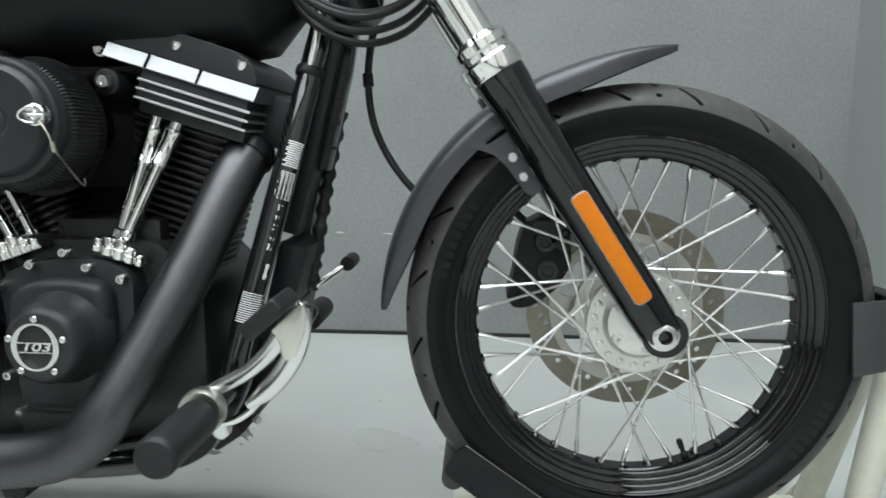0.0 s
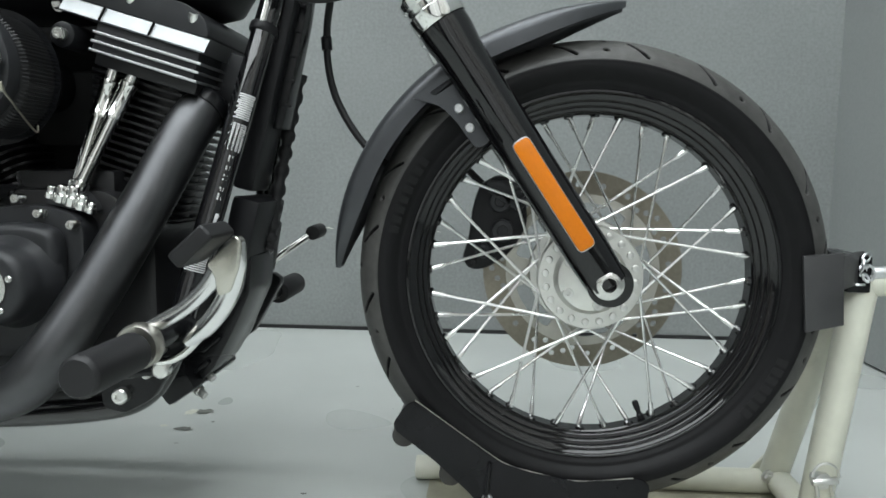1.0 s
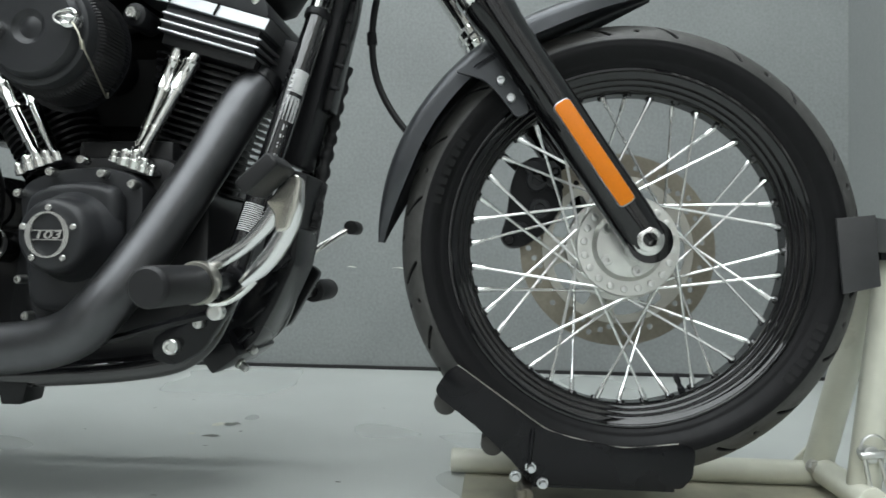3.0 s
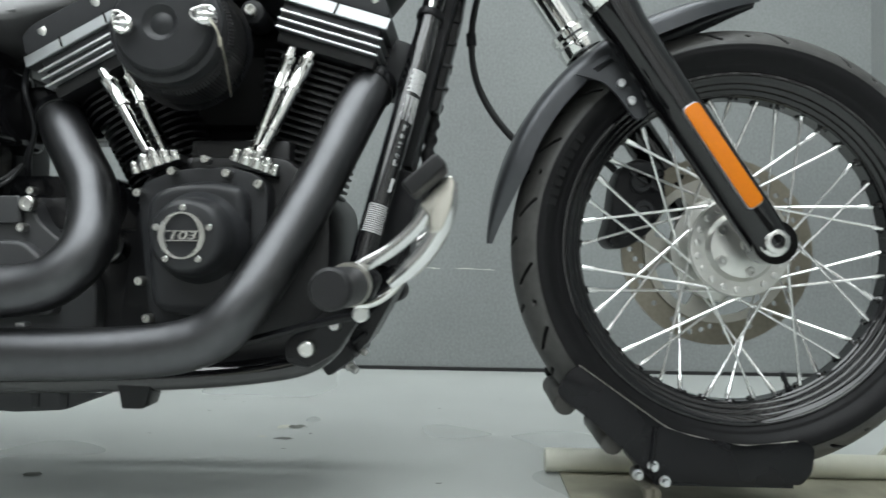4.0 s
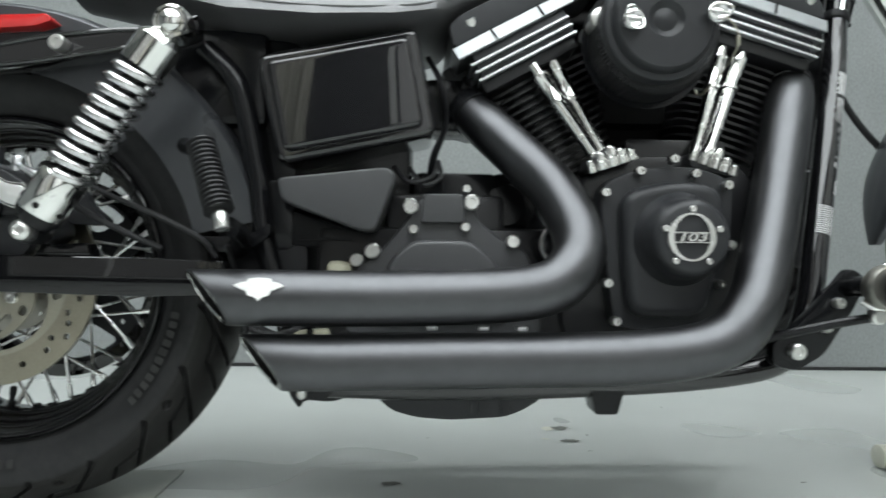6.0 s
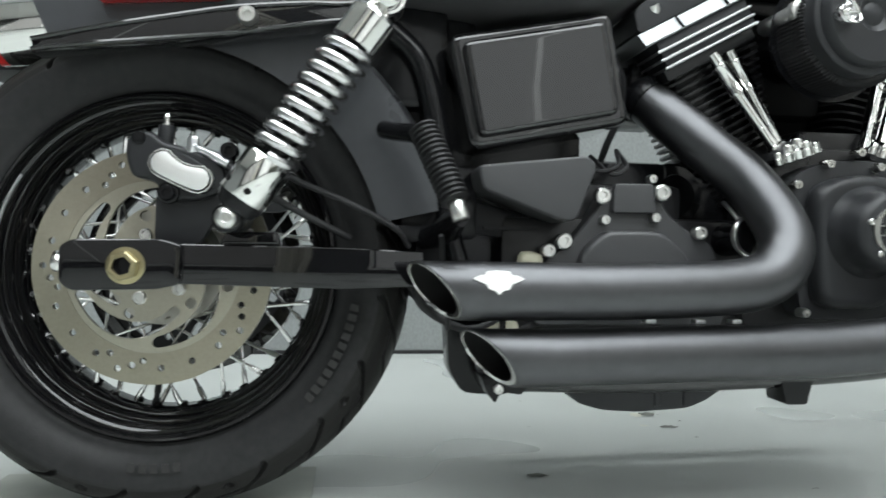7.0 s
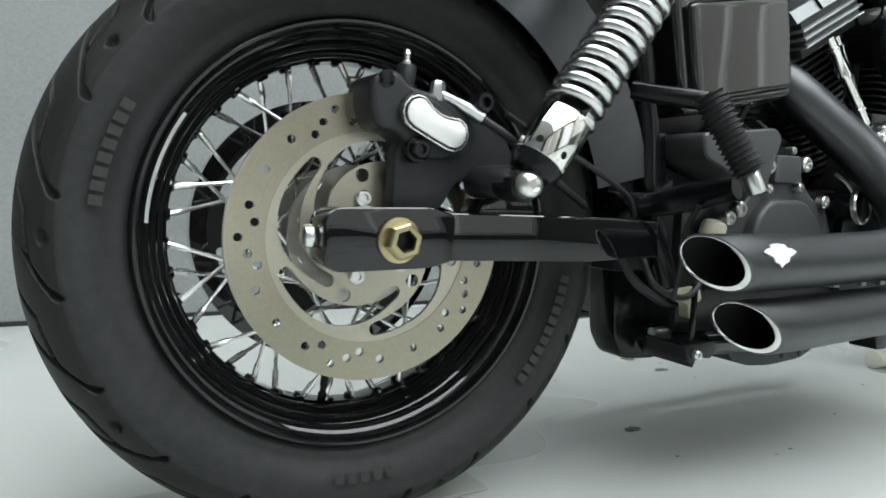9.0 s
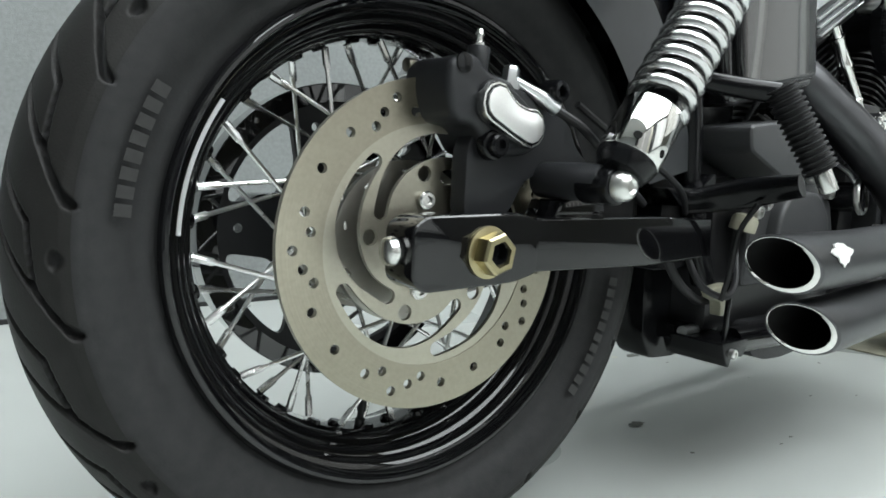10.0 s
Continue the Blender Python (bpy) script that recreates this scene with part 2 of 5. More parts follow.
def bolt(bm, p, d=(0, -1, 0), r=0.008, h=0.008, seg=16):
    """A socket-head screw with its recess."""
    return lathe(bm, p, d, [(-0.004, r), (h * 0.75, r), (h, r * 0.82), (h, r * 0.5), (h * 0.55, r * 0.46), (h * 0.55, 0)], seg)


def hexbolt(bm, p, d=(0, -1, 0), r=0.008, h=0.007):
    lathe(bm, Vector(p), d, [(-0.003, r * 1.35), (0.0015, r * 1.35)], 20)
    return lathe(bm, Vector(p) + Vector(d).normalized() * 0.0015, d, [(0, r), (h * 0.8, r), (h, r * 0.85)], 6)


def cut_plate(outlines, y, thick):
    """A flat plate of the first outline (x, z), with the others cut through it."""
    cu = bpy.data.curves.new("plate", "CURVE")
    cu.dimensions, cu.fill_mode, cu.extrude = "2D", "BOTH", thick / 2
    for pts in outlines:
        sp = cu.splines.new("POLY")
        sp.points.add(len(pts) - 1)
        for q, (x, z) in zip(sp.points, pts):
            q.co = (x, z, 0, 1)
        sp.use_cyclic_u = True
    ob = bpy.data.objects.new("plate", cu)
    scene.collection.objects.link(ob)
    bpy.context.view_layer.update()
    me = bpy.data.meshes.new_from_object(ob.evaluated_get(bpy.context.evaluated_depsgraph_get()))
    bm = B()
    bm.from_mesh(me)
    bpy.data.objects.remove(ob)
    bpy.data.meshes.remove(me)
    bpy.data.curves.remove(cu)
    bmesh.ops.remove_doubles(bm, verts=bm.verts, dist=1e-5)
    bmesh.ops.transform(bm, matrix=pose(0, y, 0, 90, 0, 0), verts=bm.verts)
    return bm


def circle(cx, cz, r, n=16):
    return [(cx + r * math.sin(2 * math.pi * i / n), cz + r * math.cos(2 * math.pi * i / n)) for i in range(n)]


def text_mesh(body, size, depth):
    cu = bpy.data.curves.new("lettering", "FONT")
    cu.body, cu.size, cu.extrude, cu.align_x, cu.align_y, cu.shear, cu.offset = body, size, depth, "CENTER", "CENTER", 0.2, 0.0003
    ob = bpy.data.objects.new("lettering", cu)
    scene.collection.objects.link(ob)
    bpy.context.view_layer.update()
    me = bpy.data.meshes.new_from_object(ob.evaluated_get(bpy.context.evaluated_depsgraph_get()))
    bm = B()
    bm.from_mesh(me)
    bpy.data.objects.remove(ob)
    bpy.data.meshes.remove(me)
    bpy.data.curves.remove(cu)
    return bm


# ---- the room ----
WALL_Y, SIDE_X = 1.21, 2.53
X0, X1, Y0, CEIL_Z = -3.4, SIDE_X, -3.6, 3.0


def room():
    bm = B()
    t = B()
    bmesh.ops.create_grid(t, x_segments=60, y_segments=60, size=0.5, matrix=pose((X0 + X1) / 2, (Y0 + WALL_Y) / 2, 0) @ Matrix.Diagonal((X1 - X0 + 0.4, WALL_Y - Y0 + 0.4, 1, 1)))
    merge(bm, t)
    tagged(part("floor", bm, FLOOR), "pale grey-green painted concrete floor with chips", "floor", kind="structure")
    bm = box(B(), ((X0 + X1) / 2, WALL_Y + 0.06, CEIL_Z / 2 + 0.004), (X1 - X0, 0.12, CEIL_Z - 0.008))
    tagged(part("wall_north", bm, WALL), "mid-grey wall with a fine mottled texture", "wall", kind="structure")
    bm = box(B(), (X1 + 0.06, (WALL_Y - 1.5) / 2 + 0.06, CEIL_Z / 2 + 0.004), (0.12, WALL_Y + 1.5 + 0.12, CEIL_Z - 0.008))
    tagged(part("wall_east", bm, WALL_SIDE), "lighter grey side wall", "wall", kind="structure")
    # Unseen stretch, coloured dark so that gloss parts mirror little light.
    bm = box(B(), (X1 + 0.06, (Y0 - 1.5) / 2, CEIL_Z / 2 + 0.004), (0.12, -1.5 - Y0, CEIL_Z - 0.008))
    tagged(part("wall_east_dark", bm, UMBER), "unseen dark olive part of the side wall, added for reflections", "wall", kind="structure")
    bm = box(B(), (X0 - 0.06, (Y0 + WALL_Y) / 2, CEIL_Z / 2), (0.12, WALL_Y - Y0, CEIL_Z))
    tagged(part("wall_west", bm, WALL_SIDE), "plain grey wall", "wall", kind="structure")
    # Unseen; its dark colour paints in the unlit end of the room.
    bm = box(B(), ((X0 + X1) / 2, Y0 - 0.06, CEIL_Z / 2), (X1 - X0, 0.12, CEIL_Z))
    tagged(part("wall_south", bm, GLOOM), "dark wall standing in for the unlit end of the room", "wall", kind="structure")
    bm = box(B(), ((X0 + X1) / 2, (Y0 + WALL_Y) / 2, CEIL_Z + 0.05), (X1 - X0 + 0.3, WALL_Y - Y0 + 0.3, 0.1))
    tagged(part("ceiling", bm, CEIL), "white painted ceiling", "ceiling", kind="structure")
    # A dark strip paints in the shaded gap under the wall.
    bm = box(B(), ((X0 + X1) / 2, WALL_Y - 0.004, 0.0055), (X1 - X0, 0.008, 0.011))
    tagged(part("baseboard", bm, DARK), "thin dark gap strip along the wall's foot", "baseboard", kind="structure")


def drape(x0, x1, y):
    """A hanging cloth in soft folds."""
    n = 16
    bm = B()
    loops = []
    for i in range(n + 1):
        x = x0 + (x1 - x0) * i / n
        f = 0.035 * math.sin(i * 1.15) + 0.02 * math.sin(i * 0.47 + 1)
        loops.append([(x, y + f, 0.001), (x, y + f * 0.8, 2.6), (x, y + f * 0.8 - 0.004, 2.6), (x, y + f - 0.004, 0.001)])
    rings(bm, loops)
    tagged(part("drape", bm, DRAPE), "pale cloth drape hanging in folds", "drape")


def ceiling_light(x, y):
    lamp = thing("ceiling_light", "long white ceiling strip light with a glowing panel", "ceiling light", "ceiling lights")
    part("housing", box(B(), (x, y, CEIL_Z - 0.03), (3.65, 0.37, 0.055), bev=0.006), CEIL, lamp)
    part("diffuser", box(B(), (x, y, CEIL_Z - 0.062), (3.59, 0.33, 0.008), bev=0.002), GLOW, lamp)
    d = bpy.data.lights.new("tube", "AREA")
    d.shape, d.size, d.size_y, d.energy, d.color = "RECTANGLE", 3.55, 0.32, LAMP_POWER, (0.92, 0.98, 1.0)
    ob = new("tube_light", d)
    ob.location, ob.parent = (x, y, CEIL_Z - 0.075), lamp


def window(name, x0, x1, bars=3, power=WINDOW_POWER, tint=(0.96, 0.98, 1.0)):
    """A tall lit window in the south wall, with its frame and the daylight that it lets in."""
    w = tagged(new(name), "tall bright window with a pale frame", "window", kind="structure")
    bm = B()
    for x in np.linspace(x0, x1, bars):
        box(bm, (x, Y0 + 0.02, 1.4), (0.05, 0.04, 2.5), bev=0.004)
    for z in (0.16, 2.64):
        box(bm, ((x0 + x1) / 2, Y0 + 0.02, z), (x1 - x0 + 0.05, 0.039, 0.05), bev=0.004)
    part("window_frame", bm, CEIL, w)
    d = bpy.data.lights.new("daylight", "AREA")
    d.shape, d.size, d.size_y, d.energy, d.color = "RECTANGLE", x1 - x0 - 0.1, 2.4, power, tint
    ob = new("window_daylight", d)
    ob.matrix_world = look(((x0 + x1) / 2, Y0 + 0.045, 1.4), ((x0 + x1) / 2, 0, 1.4))
    ob.parent = w


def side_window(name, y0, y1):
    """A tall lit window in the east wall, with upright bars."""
    w = tagged(new(name), "tall bright side window, its pale upright bars standing for drape folds", "window", kind="structure")
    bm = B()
    # The added upright bars imitate the bright folds of a lit drape.
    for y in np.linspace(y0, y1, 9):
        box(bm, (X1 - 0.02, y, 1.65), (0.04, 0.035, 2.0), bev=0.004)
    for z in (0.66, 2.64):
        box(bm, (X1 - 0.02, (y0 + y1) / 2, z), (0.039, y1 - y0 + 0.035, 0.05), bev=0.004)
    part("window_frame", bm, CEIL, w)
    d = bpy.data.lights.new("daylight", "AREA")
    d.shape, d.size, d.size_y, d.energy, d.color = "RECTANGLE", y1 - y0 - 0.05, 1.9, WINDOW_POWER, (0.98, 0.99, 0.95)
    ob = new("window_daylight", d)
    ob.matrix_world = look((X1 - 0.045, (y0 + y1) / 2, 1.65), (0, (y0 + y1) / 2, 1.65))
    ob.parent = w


room()
window("window_1", -2.5, -0.3, 3, 5.5, (0.97, 1.0, 0.97))
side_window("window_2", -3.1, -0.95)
# Stands in for an unseen pale panel; also brightens faces turned south.
window("stand_in_window", 0.6, 2.46, 3, 12.0, (0.95, 1.0, 0.99))
drape(-0.34, -0.02, Y0 + 0.22)
for lx, ly in LAMPS:
    ceiling_light(lx, ly)

# ---- the motorcycle ----
bike = thing("motorcycle", "black cruiser motorcycle with spoked wheels and two short exhaust pipes", "motorcycle")
FC, RC = (1.631, 0.0, 0.375), (0.031, 0.0, 0.314)


def tyre(centre, R, half, rim, grooves, cuts, dimples, tread, side, round_off=0.9):
    """A tyre: a rounded section turned about the axle, with tread grooves sunk into it."""
    cx, cy, cz = centre
    n = 1440
    th = np.linspace(0, 2 * np.pi, n, endpoint=False)
    flank = np.linspace(0.66, 1, 20)
    s = np.concatenate([-flank[::-1], np.linspace(-0.65, 0.65, 150), flank])
    m = len(s)
    a = np.abs(s)
    crown = 0.62
    y = np.where(a < crown, np.sin(a / crown * 1.15) / np.sin(1.15) * half * 0.93, 0)
    drop = np.where(a < crown, (1 - np.cos(a / crown * 1.15)) * half * round_off, 0)
    y_c, d_c = half * 0.93, (1 - np.cos(1.15)) * half * round_off
    t = np.clip((a - crown) / (1 - crown), 0, 1)
    depth = R - rim
    y = np.where(a < crown, y, y_c + (half - y_c) * np.sin(np.pi * np.minimum(t * 1.4, 1)) - t ** 2 * half * 0.22)
    drop = np.where(a < crown, drop, d_c + (depth - d_c) * t)
    r = R - drop
    y = np.sign(s) * y
    TH, S = np.meshgrid(th, s, indexing="ij")
    A = np.abs(S)
    u = TH * grooves / (2 * np.pi) + np.where(S > 0, 0.5, 0)
    g = np.zeros_like(TH)
    pitch, span = 2 * math.pi * R * 0.96 / grooves, half * 1.65
    for line, w in cuts:
        for (a0, u0), (a1, u1) in zip(line, line[1:]):
            px, py = (u - u0 + 0.5 * (u0 - u1)) % 1.0 - 0.5 * (u0 - u1), (A - a0) * span
            dx, dy = (u1 - u0) * pitch, (a1 - a0) * span
            for turn in (-1, 0):
                qx = (px + turn) * pitch
                k = np.clip((qx * dx + py * dy) / (dx * dx + dy * dy), 0, 1)
                d = np.hypot(qx - k * dx, py - k * dy)
                g = np.maximum(g, np.clip((w - d) / (0.45 * w), 0, 1))
    for a0, u0, w, every in dimples:
        qx = ((u - u0 + every / 2) % every - every / 2) * pitch
        d = np.hypot(qx * 0.75, (A - a0) * span)
        g = np.maximum(g, 0.75 * np.clip((w - d) / (0.5 * w), 0, 1))
    ribs = 0.0006 * ((A > 0.66) & (A < 0.7)) + 0.0008 * ((A > 0.9) & (A < 0.94))
    slant = np.clip(A / crown, 0, 1) * 1.15
    Rr = r[None, :] - 0.0085 * g * np.cos(slant) + ribs
    Y = y[None, :] - np.sign(S) * (0.0085 * g * np.sin(slant) - 0.0009 * ((A > 0.67) & (A < 0.69)) - 0.0006 * ((A > 0.93) & (A < 0.95)))
    P = np.stack([cx + Rr * np.sin(TH), cy + Y, cz + Rr * np.cos(TH)], -1).reshape(-1, 3)
    i, j = np.meshgrid(np.arange(n), np.arange(m - 1), indexing="ij")
    i2 = (i + 1) % n
    F = np.stack([i * m + j, i * m + j + 1, i2 * m + j + 1, i2 * m + j], -1).reshape(-1, 4)
    me = bpy.data.meshes.new("tyre")
    me.from_pydata(P.tolist(), [], F.tolist())
    me.materials.append(side)
    me.materials.append(tread)
    # Groove faces take the side rubber; on the front tyre this paints in shade.
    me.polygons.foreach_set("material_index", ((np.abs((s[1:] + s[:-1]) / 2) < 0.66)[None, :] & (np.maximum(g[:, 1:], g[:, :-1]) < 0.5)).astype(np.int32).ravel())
    me.polygons.foreach_set("use_smooth", [True] * len(me.polygons))
    ob = new("tyre", me)
    return ob


def arc_plate(bm, centre, y, r0, r1, a0, a1, thick, n=24, lean=0.0):
    """A raised band on a sidewall, between two radii and two angles (degrees, clockwise from the top)."""
    loops = []
    for i in range(n + 1):
        a = radians(a0 + (a1 - a0) * i / n)
        sx, cz = math.sin(a), math.cos(a)
        loops.append([(centre[0] + r * sx, yy, centre[2] + r * cz) for r, yy in ((r0, y), (r1, y - lean), (r1, y - lean - thick), (r0, y - thick))])
    rings(bm, loops)
    return bm


def wheel(name, label, centre, R, half, rim_r, bed_r, phase, hub_w, flange_r, grooves, cuts, dimples, rim_half, cross):
    cx, cy, cz = centre
    # the rim: stepped flanges either side of a dropped bed
    steps = 4
    drop, run = (rim_r - bed_r - 0.004) / steps, (rim_half - 0.014) / steps
    beads = []
    for k in range(steps):
        r, h = rim_r - 0.002 - k * drop, -rim_half + k * run
        d, w = (drop * 0.5, run * 0.55) if k == 0 else (drop, run * 0.95)
        beads += [(h + w * (1 - math.cos(f)), r - d * math.sin(f)) for f in (radians(q) for q in (32, 42, 52, 62, 72, 82, 90))]
        beads += [(h + run * 0.97, r - drop * 0.9)] if k == 0 else []
    prof = [(-rim_half + 0.006, rim_r + 0.003), (-rim_half + 0.0022, rim_r + 0.0012), (-rim_half + 0.0006, rim_r - 0.0012)] + beads + [
            (-0.012, bed_r), (0.012, bed_r), (rim_half * 0.4, bed_r + 0.004), (rim_half - 0.022, bed_r + 0.012),
            (rim_half - 0.006, rim_r - 0.017), (rim_half, rim_r - 0.007), (rim_half + 0.004, rim_r - 0.002), (rim_half, rim_r + 0.004), (rim_half * 0.5, rim_r - 0.012), (-rim_half * 0.5, rim_r - 0.012)]
    bm = B()
    loops = [[(cx + r * math.sin(2 * math.pi * i / 128), cy + h, cz + r * math.cos(2 * math.pi * i / 128)) for i in range(128)] for h, r in prof]
    rings(bm, loops, closed=True)
    for i in range(40):
        a = radians(phase + 9 * i)
        d = Vector((math.sin(a), 0, math.cos(a)))
        o = Vector(centre) + d * (bed_r + 0.002) + Vector((0, 0.006 if i % 2 else -0.006, 0))
        lathe(bm, o, -d, [(0, 0.008), (0.005, 0.0055)], 10)
    rim = part(name, bm, RIM_BLACK, bike, label, angle=32)
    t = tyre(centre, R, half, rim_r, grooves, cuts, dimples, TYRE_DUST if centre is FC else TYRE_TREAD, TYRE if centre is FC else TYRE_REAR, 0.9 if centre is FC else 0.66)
    t.parent = rim
    tagged(t, "black road tyre with angled tread grooves")
    # spokes, each with its nipple
    for i in range(40):
        a = radians(phase + 9 * i)
        side = -1 if i % 2 else 1
        lean = (1 if (i // 2) % 2 else -1) * radians(cross)
        o = Vector(centre) + Vector((math.sin(a), 0, math.cos(a))) * (bed_r - 0.002) + Vector((0, side * 0.006, 0))
        h = Vector(centre) + Vector((math.sin(a + lean), 0, math.cos(a + lean))) * (flange_r - 0.006) + Vector((0, side * hub_w + (0.004 if (i // 2) % 2 else -0.004), 0))
        d = (h - o).normalized()
        bm = B()
        lathe(bm, o, d, [(0, 0.0037), (0.017, 0.0035), (0.0195, 0.0021), ((h - o).length, 0.0021)], 8)
        part("spoke", bm, SPOKE, rim)
    # valve
    a = radians(158 if R > 0.3175 else 187)
    d = Vector((math.sin(a), 0, math.cos(a)))
    bm = B()
    o = Vector(centre) + d * bed_r
    lathe(bm, o, -d, [(0, 0.005), (0.006, 0.005), (0.008, 0.0035), (0.014, 0.0035), (0.014, 0.0045), (0.025, 0.0045), (0.027, 0.0032)], 12)
    part("valve_stem", bm, PLASTIC, rim)
    return rim


def ring_disc(bm, centre, y, thick, r_in, r_out, seg=96):
    """A flat ring with a softened outer edge."""
    cx, cz = centre[0], centre[2]
    rings(bm, [[(cx + r * math.sin(2 * math.pi * i / seg), yy, cz + r * math.cos(2 * math.pi * i / seg)) for i in range(seg)]
               for r, yy in ((r_in, y), (r_out - 0.001, y), (r_out, y + 0.001), (r_out, y + thick), (r_in, y + thick))], closed=True)
    return bm


front_wheel = wheel("front_wheel", "black rimmed front wheel with forty chrome spokes", FC, 0.3225, 0.054, 0.2525, 0.2215, 1.0, 0.034, 0.070, 20,
                    [([(0.05, 0.0), (0.26, 0.1)], 0.0028), ([(0.3, 0.42), (0.57, 0.7)], 0.0024)], [(0.5, 0.12, 0.0036, 2)], 0.04, 66)
rear_wheel = wheel("rear_wheel", "black rimmed rear wheel with forty chrome spokes", RC, 0.3125, 0.078, 0.2165, 0.184, 5.5, 0.04, 0.07, 20,
                   [([(0.03, 1.25), (0.2, 1.06), (0.45, 0.73), (0.65, 0.38)], 0.0034), ([(0.03, 1.66), (0.19, 1.48), (0.40, 1.23), (0.45, 0.73)], 0.003)], [(0.59, 0.97, 0.0062, 2)], 0.067, 58)


def drill_pattern(c, r_in, r_out):
    """Holes through the friction ring, in five groups of seven."""
    out = []
    for k in range(35):
        a = radians(72 * (k // 7) + (-18, -25, -31, -41.5, -59, -76, -83)[k % 7])
        r = r_in + (r_out - r_in) * (0.66, 0.46, 0.28, 0.5, 0.5, 0.5, 0.3)[k % 7]
        out.append(circle(c[0] + r * math.sin(a), c[2] + r * math.cos(a), 0.0042))
    return out


def swirl(c, a0, sweep, r0, r1, w0, w1, n=18):
    """A curved slot that winds inwards from the angle a0 (degrees, clockwise from the top)."""
    mid = []
    for i in range(n + 1):
        t = i / n
        a, r = radians(a0 + sweep * t), r0 + (r1 - r0) * t
        r += 0.006 * math.sin(math.pi * t) ** 1.5
        mid.append((Vector((c[0] + r * math.sin(a), c[2] + r * math.cos(a))), w0 + (w1 - w0) * t + 0.004 * math.sin(math.pi * min(1, t * 1.15)) ** 1.2 if t < 0.87 else w0 + (w1 - w0) * t))
    left, right = [], []
    for i, (p, w) in enumerate(mid):
        d = (mid[min(i + 1, n)][0] - mid[max(i - 1, 0)][0]).normalized()
        e = Vector((-d.y, d.x)) * w
        left.append(p + e)
        right.append(p - e)
    d0, d1 = (mid[0][0] - mid[1][0]).normalized(), (mid[n][0] - mid[n - 1][0]).normalized()
    def cap(p, d, w, sign):
        e = Vector((-d.y, d.x))
        return [p + (d * math.cos(b) + e * math.sin(b) * sign) * w for b in (radians(q) for q in (-60, -30, 0, 30, 60))]
    pts = left + cap(mid[n][0], d1, w1, -1) + right[::-1] + cap(mid[0][0], d0, w0, -1)
    return [tuple(p) for p in pts]


# front hub, disc and axle
bm = B()
lathe(bm, (FC[0], -0.052, FC[2]), (0, 1, 0), [(0, 0.028), (0.004, 0.044), (0.012, 0.05), (0.012, 0.07), (0.018, 0.072), (0.022, 0.069), (0.024, 0.05), (0.04, 0.042), (0.066, 0.042), (0.08, 0.05), (0.082, 0.078), (0.088, 0.08), (0.092, 0.05), (0.1, 0.04)], 64)
part("hub", bm, CAST, front_wheel, "silver cast hub with drilled flange")
bm = B()
for k in range(20):
    a = radians(18 * k + 5)
    lathe(bm, (FC[0] + 0.061 * math.sin(a), -0.041, FC[2] + 0.061 * math.cos(a)), (0, -1, 0), [(0, 0.0052), (0.0025, 0.0045), (0.003, 0.002)], 10)
for k in range(5):
    a = radians(72 * k + 20)
    lathe(bm, (FC[0] + 0.037 * math.sin(a), -0.05, FC[2] + 0.037 * math.cos(a)), (0, -1, 0), [(0, 0.008), (0.004, 0.007), (0.004, 0.003), (0.001, 0.002)], 12)
part("spoke_head", bm, ZINC, front_wheel)
bm = cut_plate([circle(FC[0], FC[2], 0.147, 96), circle(FC[0], FC[2], 0.108, 72)] + drill_pattern(FC, 0.108, 0.147), 0.058, 0.005)
part("brake_disc", bm, DISC_OLD, front_wheel, "worn brown-tinted drilled brake disc")
bm = B()
openings = []
for k in range(5):
    span = [radians(72 * k + 16 + q) for q in (-23, -12, 0, 12, 23)]
    openings.append(rounded([(FC[0] + 0.101 * math.sin(q), FC[2] + 0.101 * math.cos(q)) for q in span] + [(FC[0] + 0.064 * math.sin(q), FC[2] + 0.064 * math.cos(q)) for q in span[::-1]], 0.008, 3))
bm = cut_plate([circle(FC[0], FC[2], 0.113, 72), circle(FC[0], FC[2], 0.035, 40)] + openings, 0.052, 0.006)
part("disc_carrier", bm, CARRIER, front_wheel, "silver five-armed disc carrier")
bm = B()
cyl(bm, (1.64, -0.118, 0.381), (1.632, 0.12, 0.377), 0.0115)
part("front_axle", bm, ZINC, bike)

# rear disc, carrier, hub and drive pulley
slots = [swirl(RC, -40 + 72 * k, -93, 0.0915, 0.060, 0.0068, 0.0066) for k in range(5)]
holes = [circle(RC[0] + 0.0625 * math.sin(radians(-10 + 72 * k)), RC[2] + 0.0625 * math.cos(radians(-10 + 72 * k)), 0.0068, 20) for k in range(5)]
bm = cut_plate([circle(RC[0], RC[2], 0.1042, 128), circle(RC[0], RC[2], 0.022, 32)] + slots + holes, -0.0845, 0.0044)
disc = part("brake_disc", bm, DISC, rear_wheel, "light steel drilled brake disc with curved slots")
bm = cut_plate([circle(RC[0], RC[2], 0.142, 128), circle(RC[0], RC[2], 0.104, 128)] + drill_pattern(RC, 0.103, 0.142), -0.0845, 0.006)
part("friction_ring", bm, DISC_RING, disc, "scored drilled friction ring")
for k in range(5):
    a = radians(72 * k - 14)
    part("disc_bolt", bolt(B(), (RC[0] + 0.0405 * math.sin(a), -0.0865, RC[2] + 0.0405 * math.cos(a)), r=0.008, h=0.006), ZINC, rear_wheel)
# The darker carrier steel paints in the shade behind the disc.
bm = B()
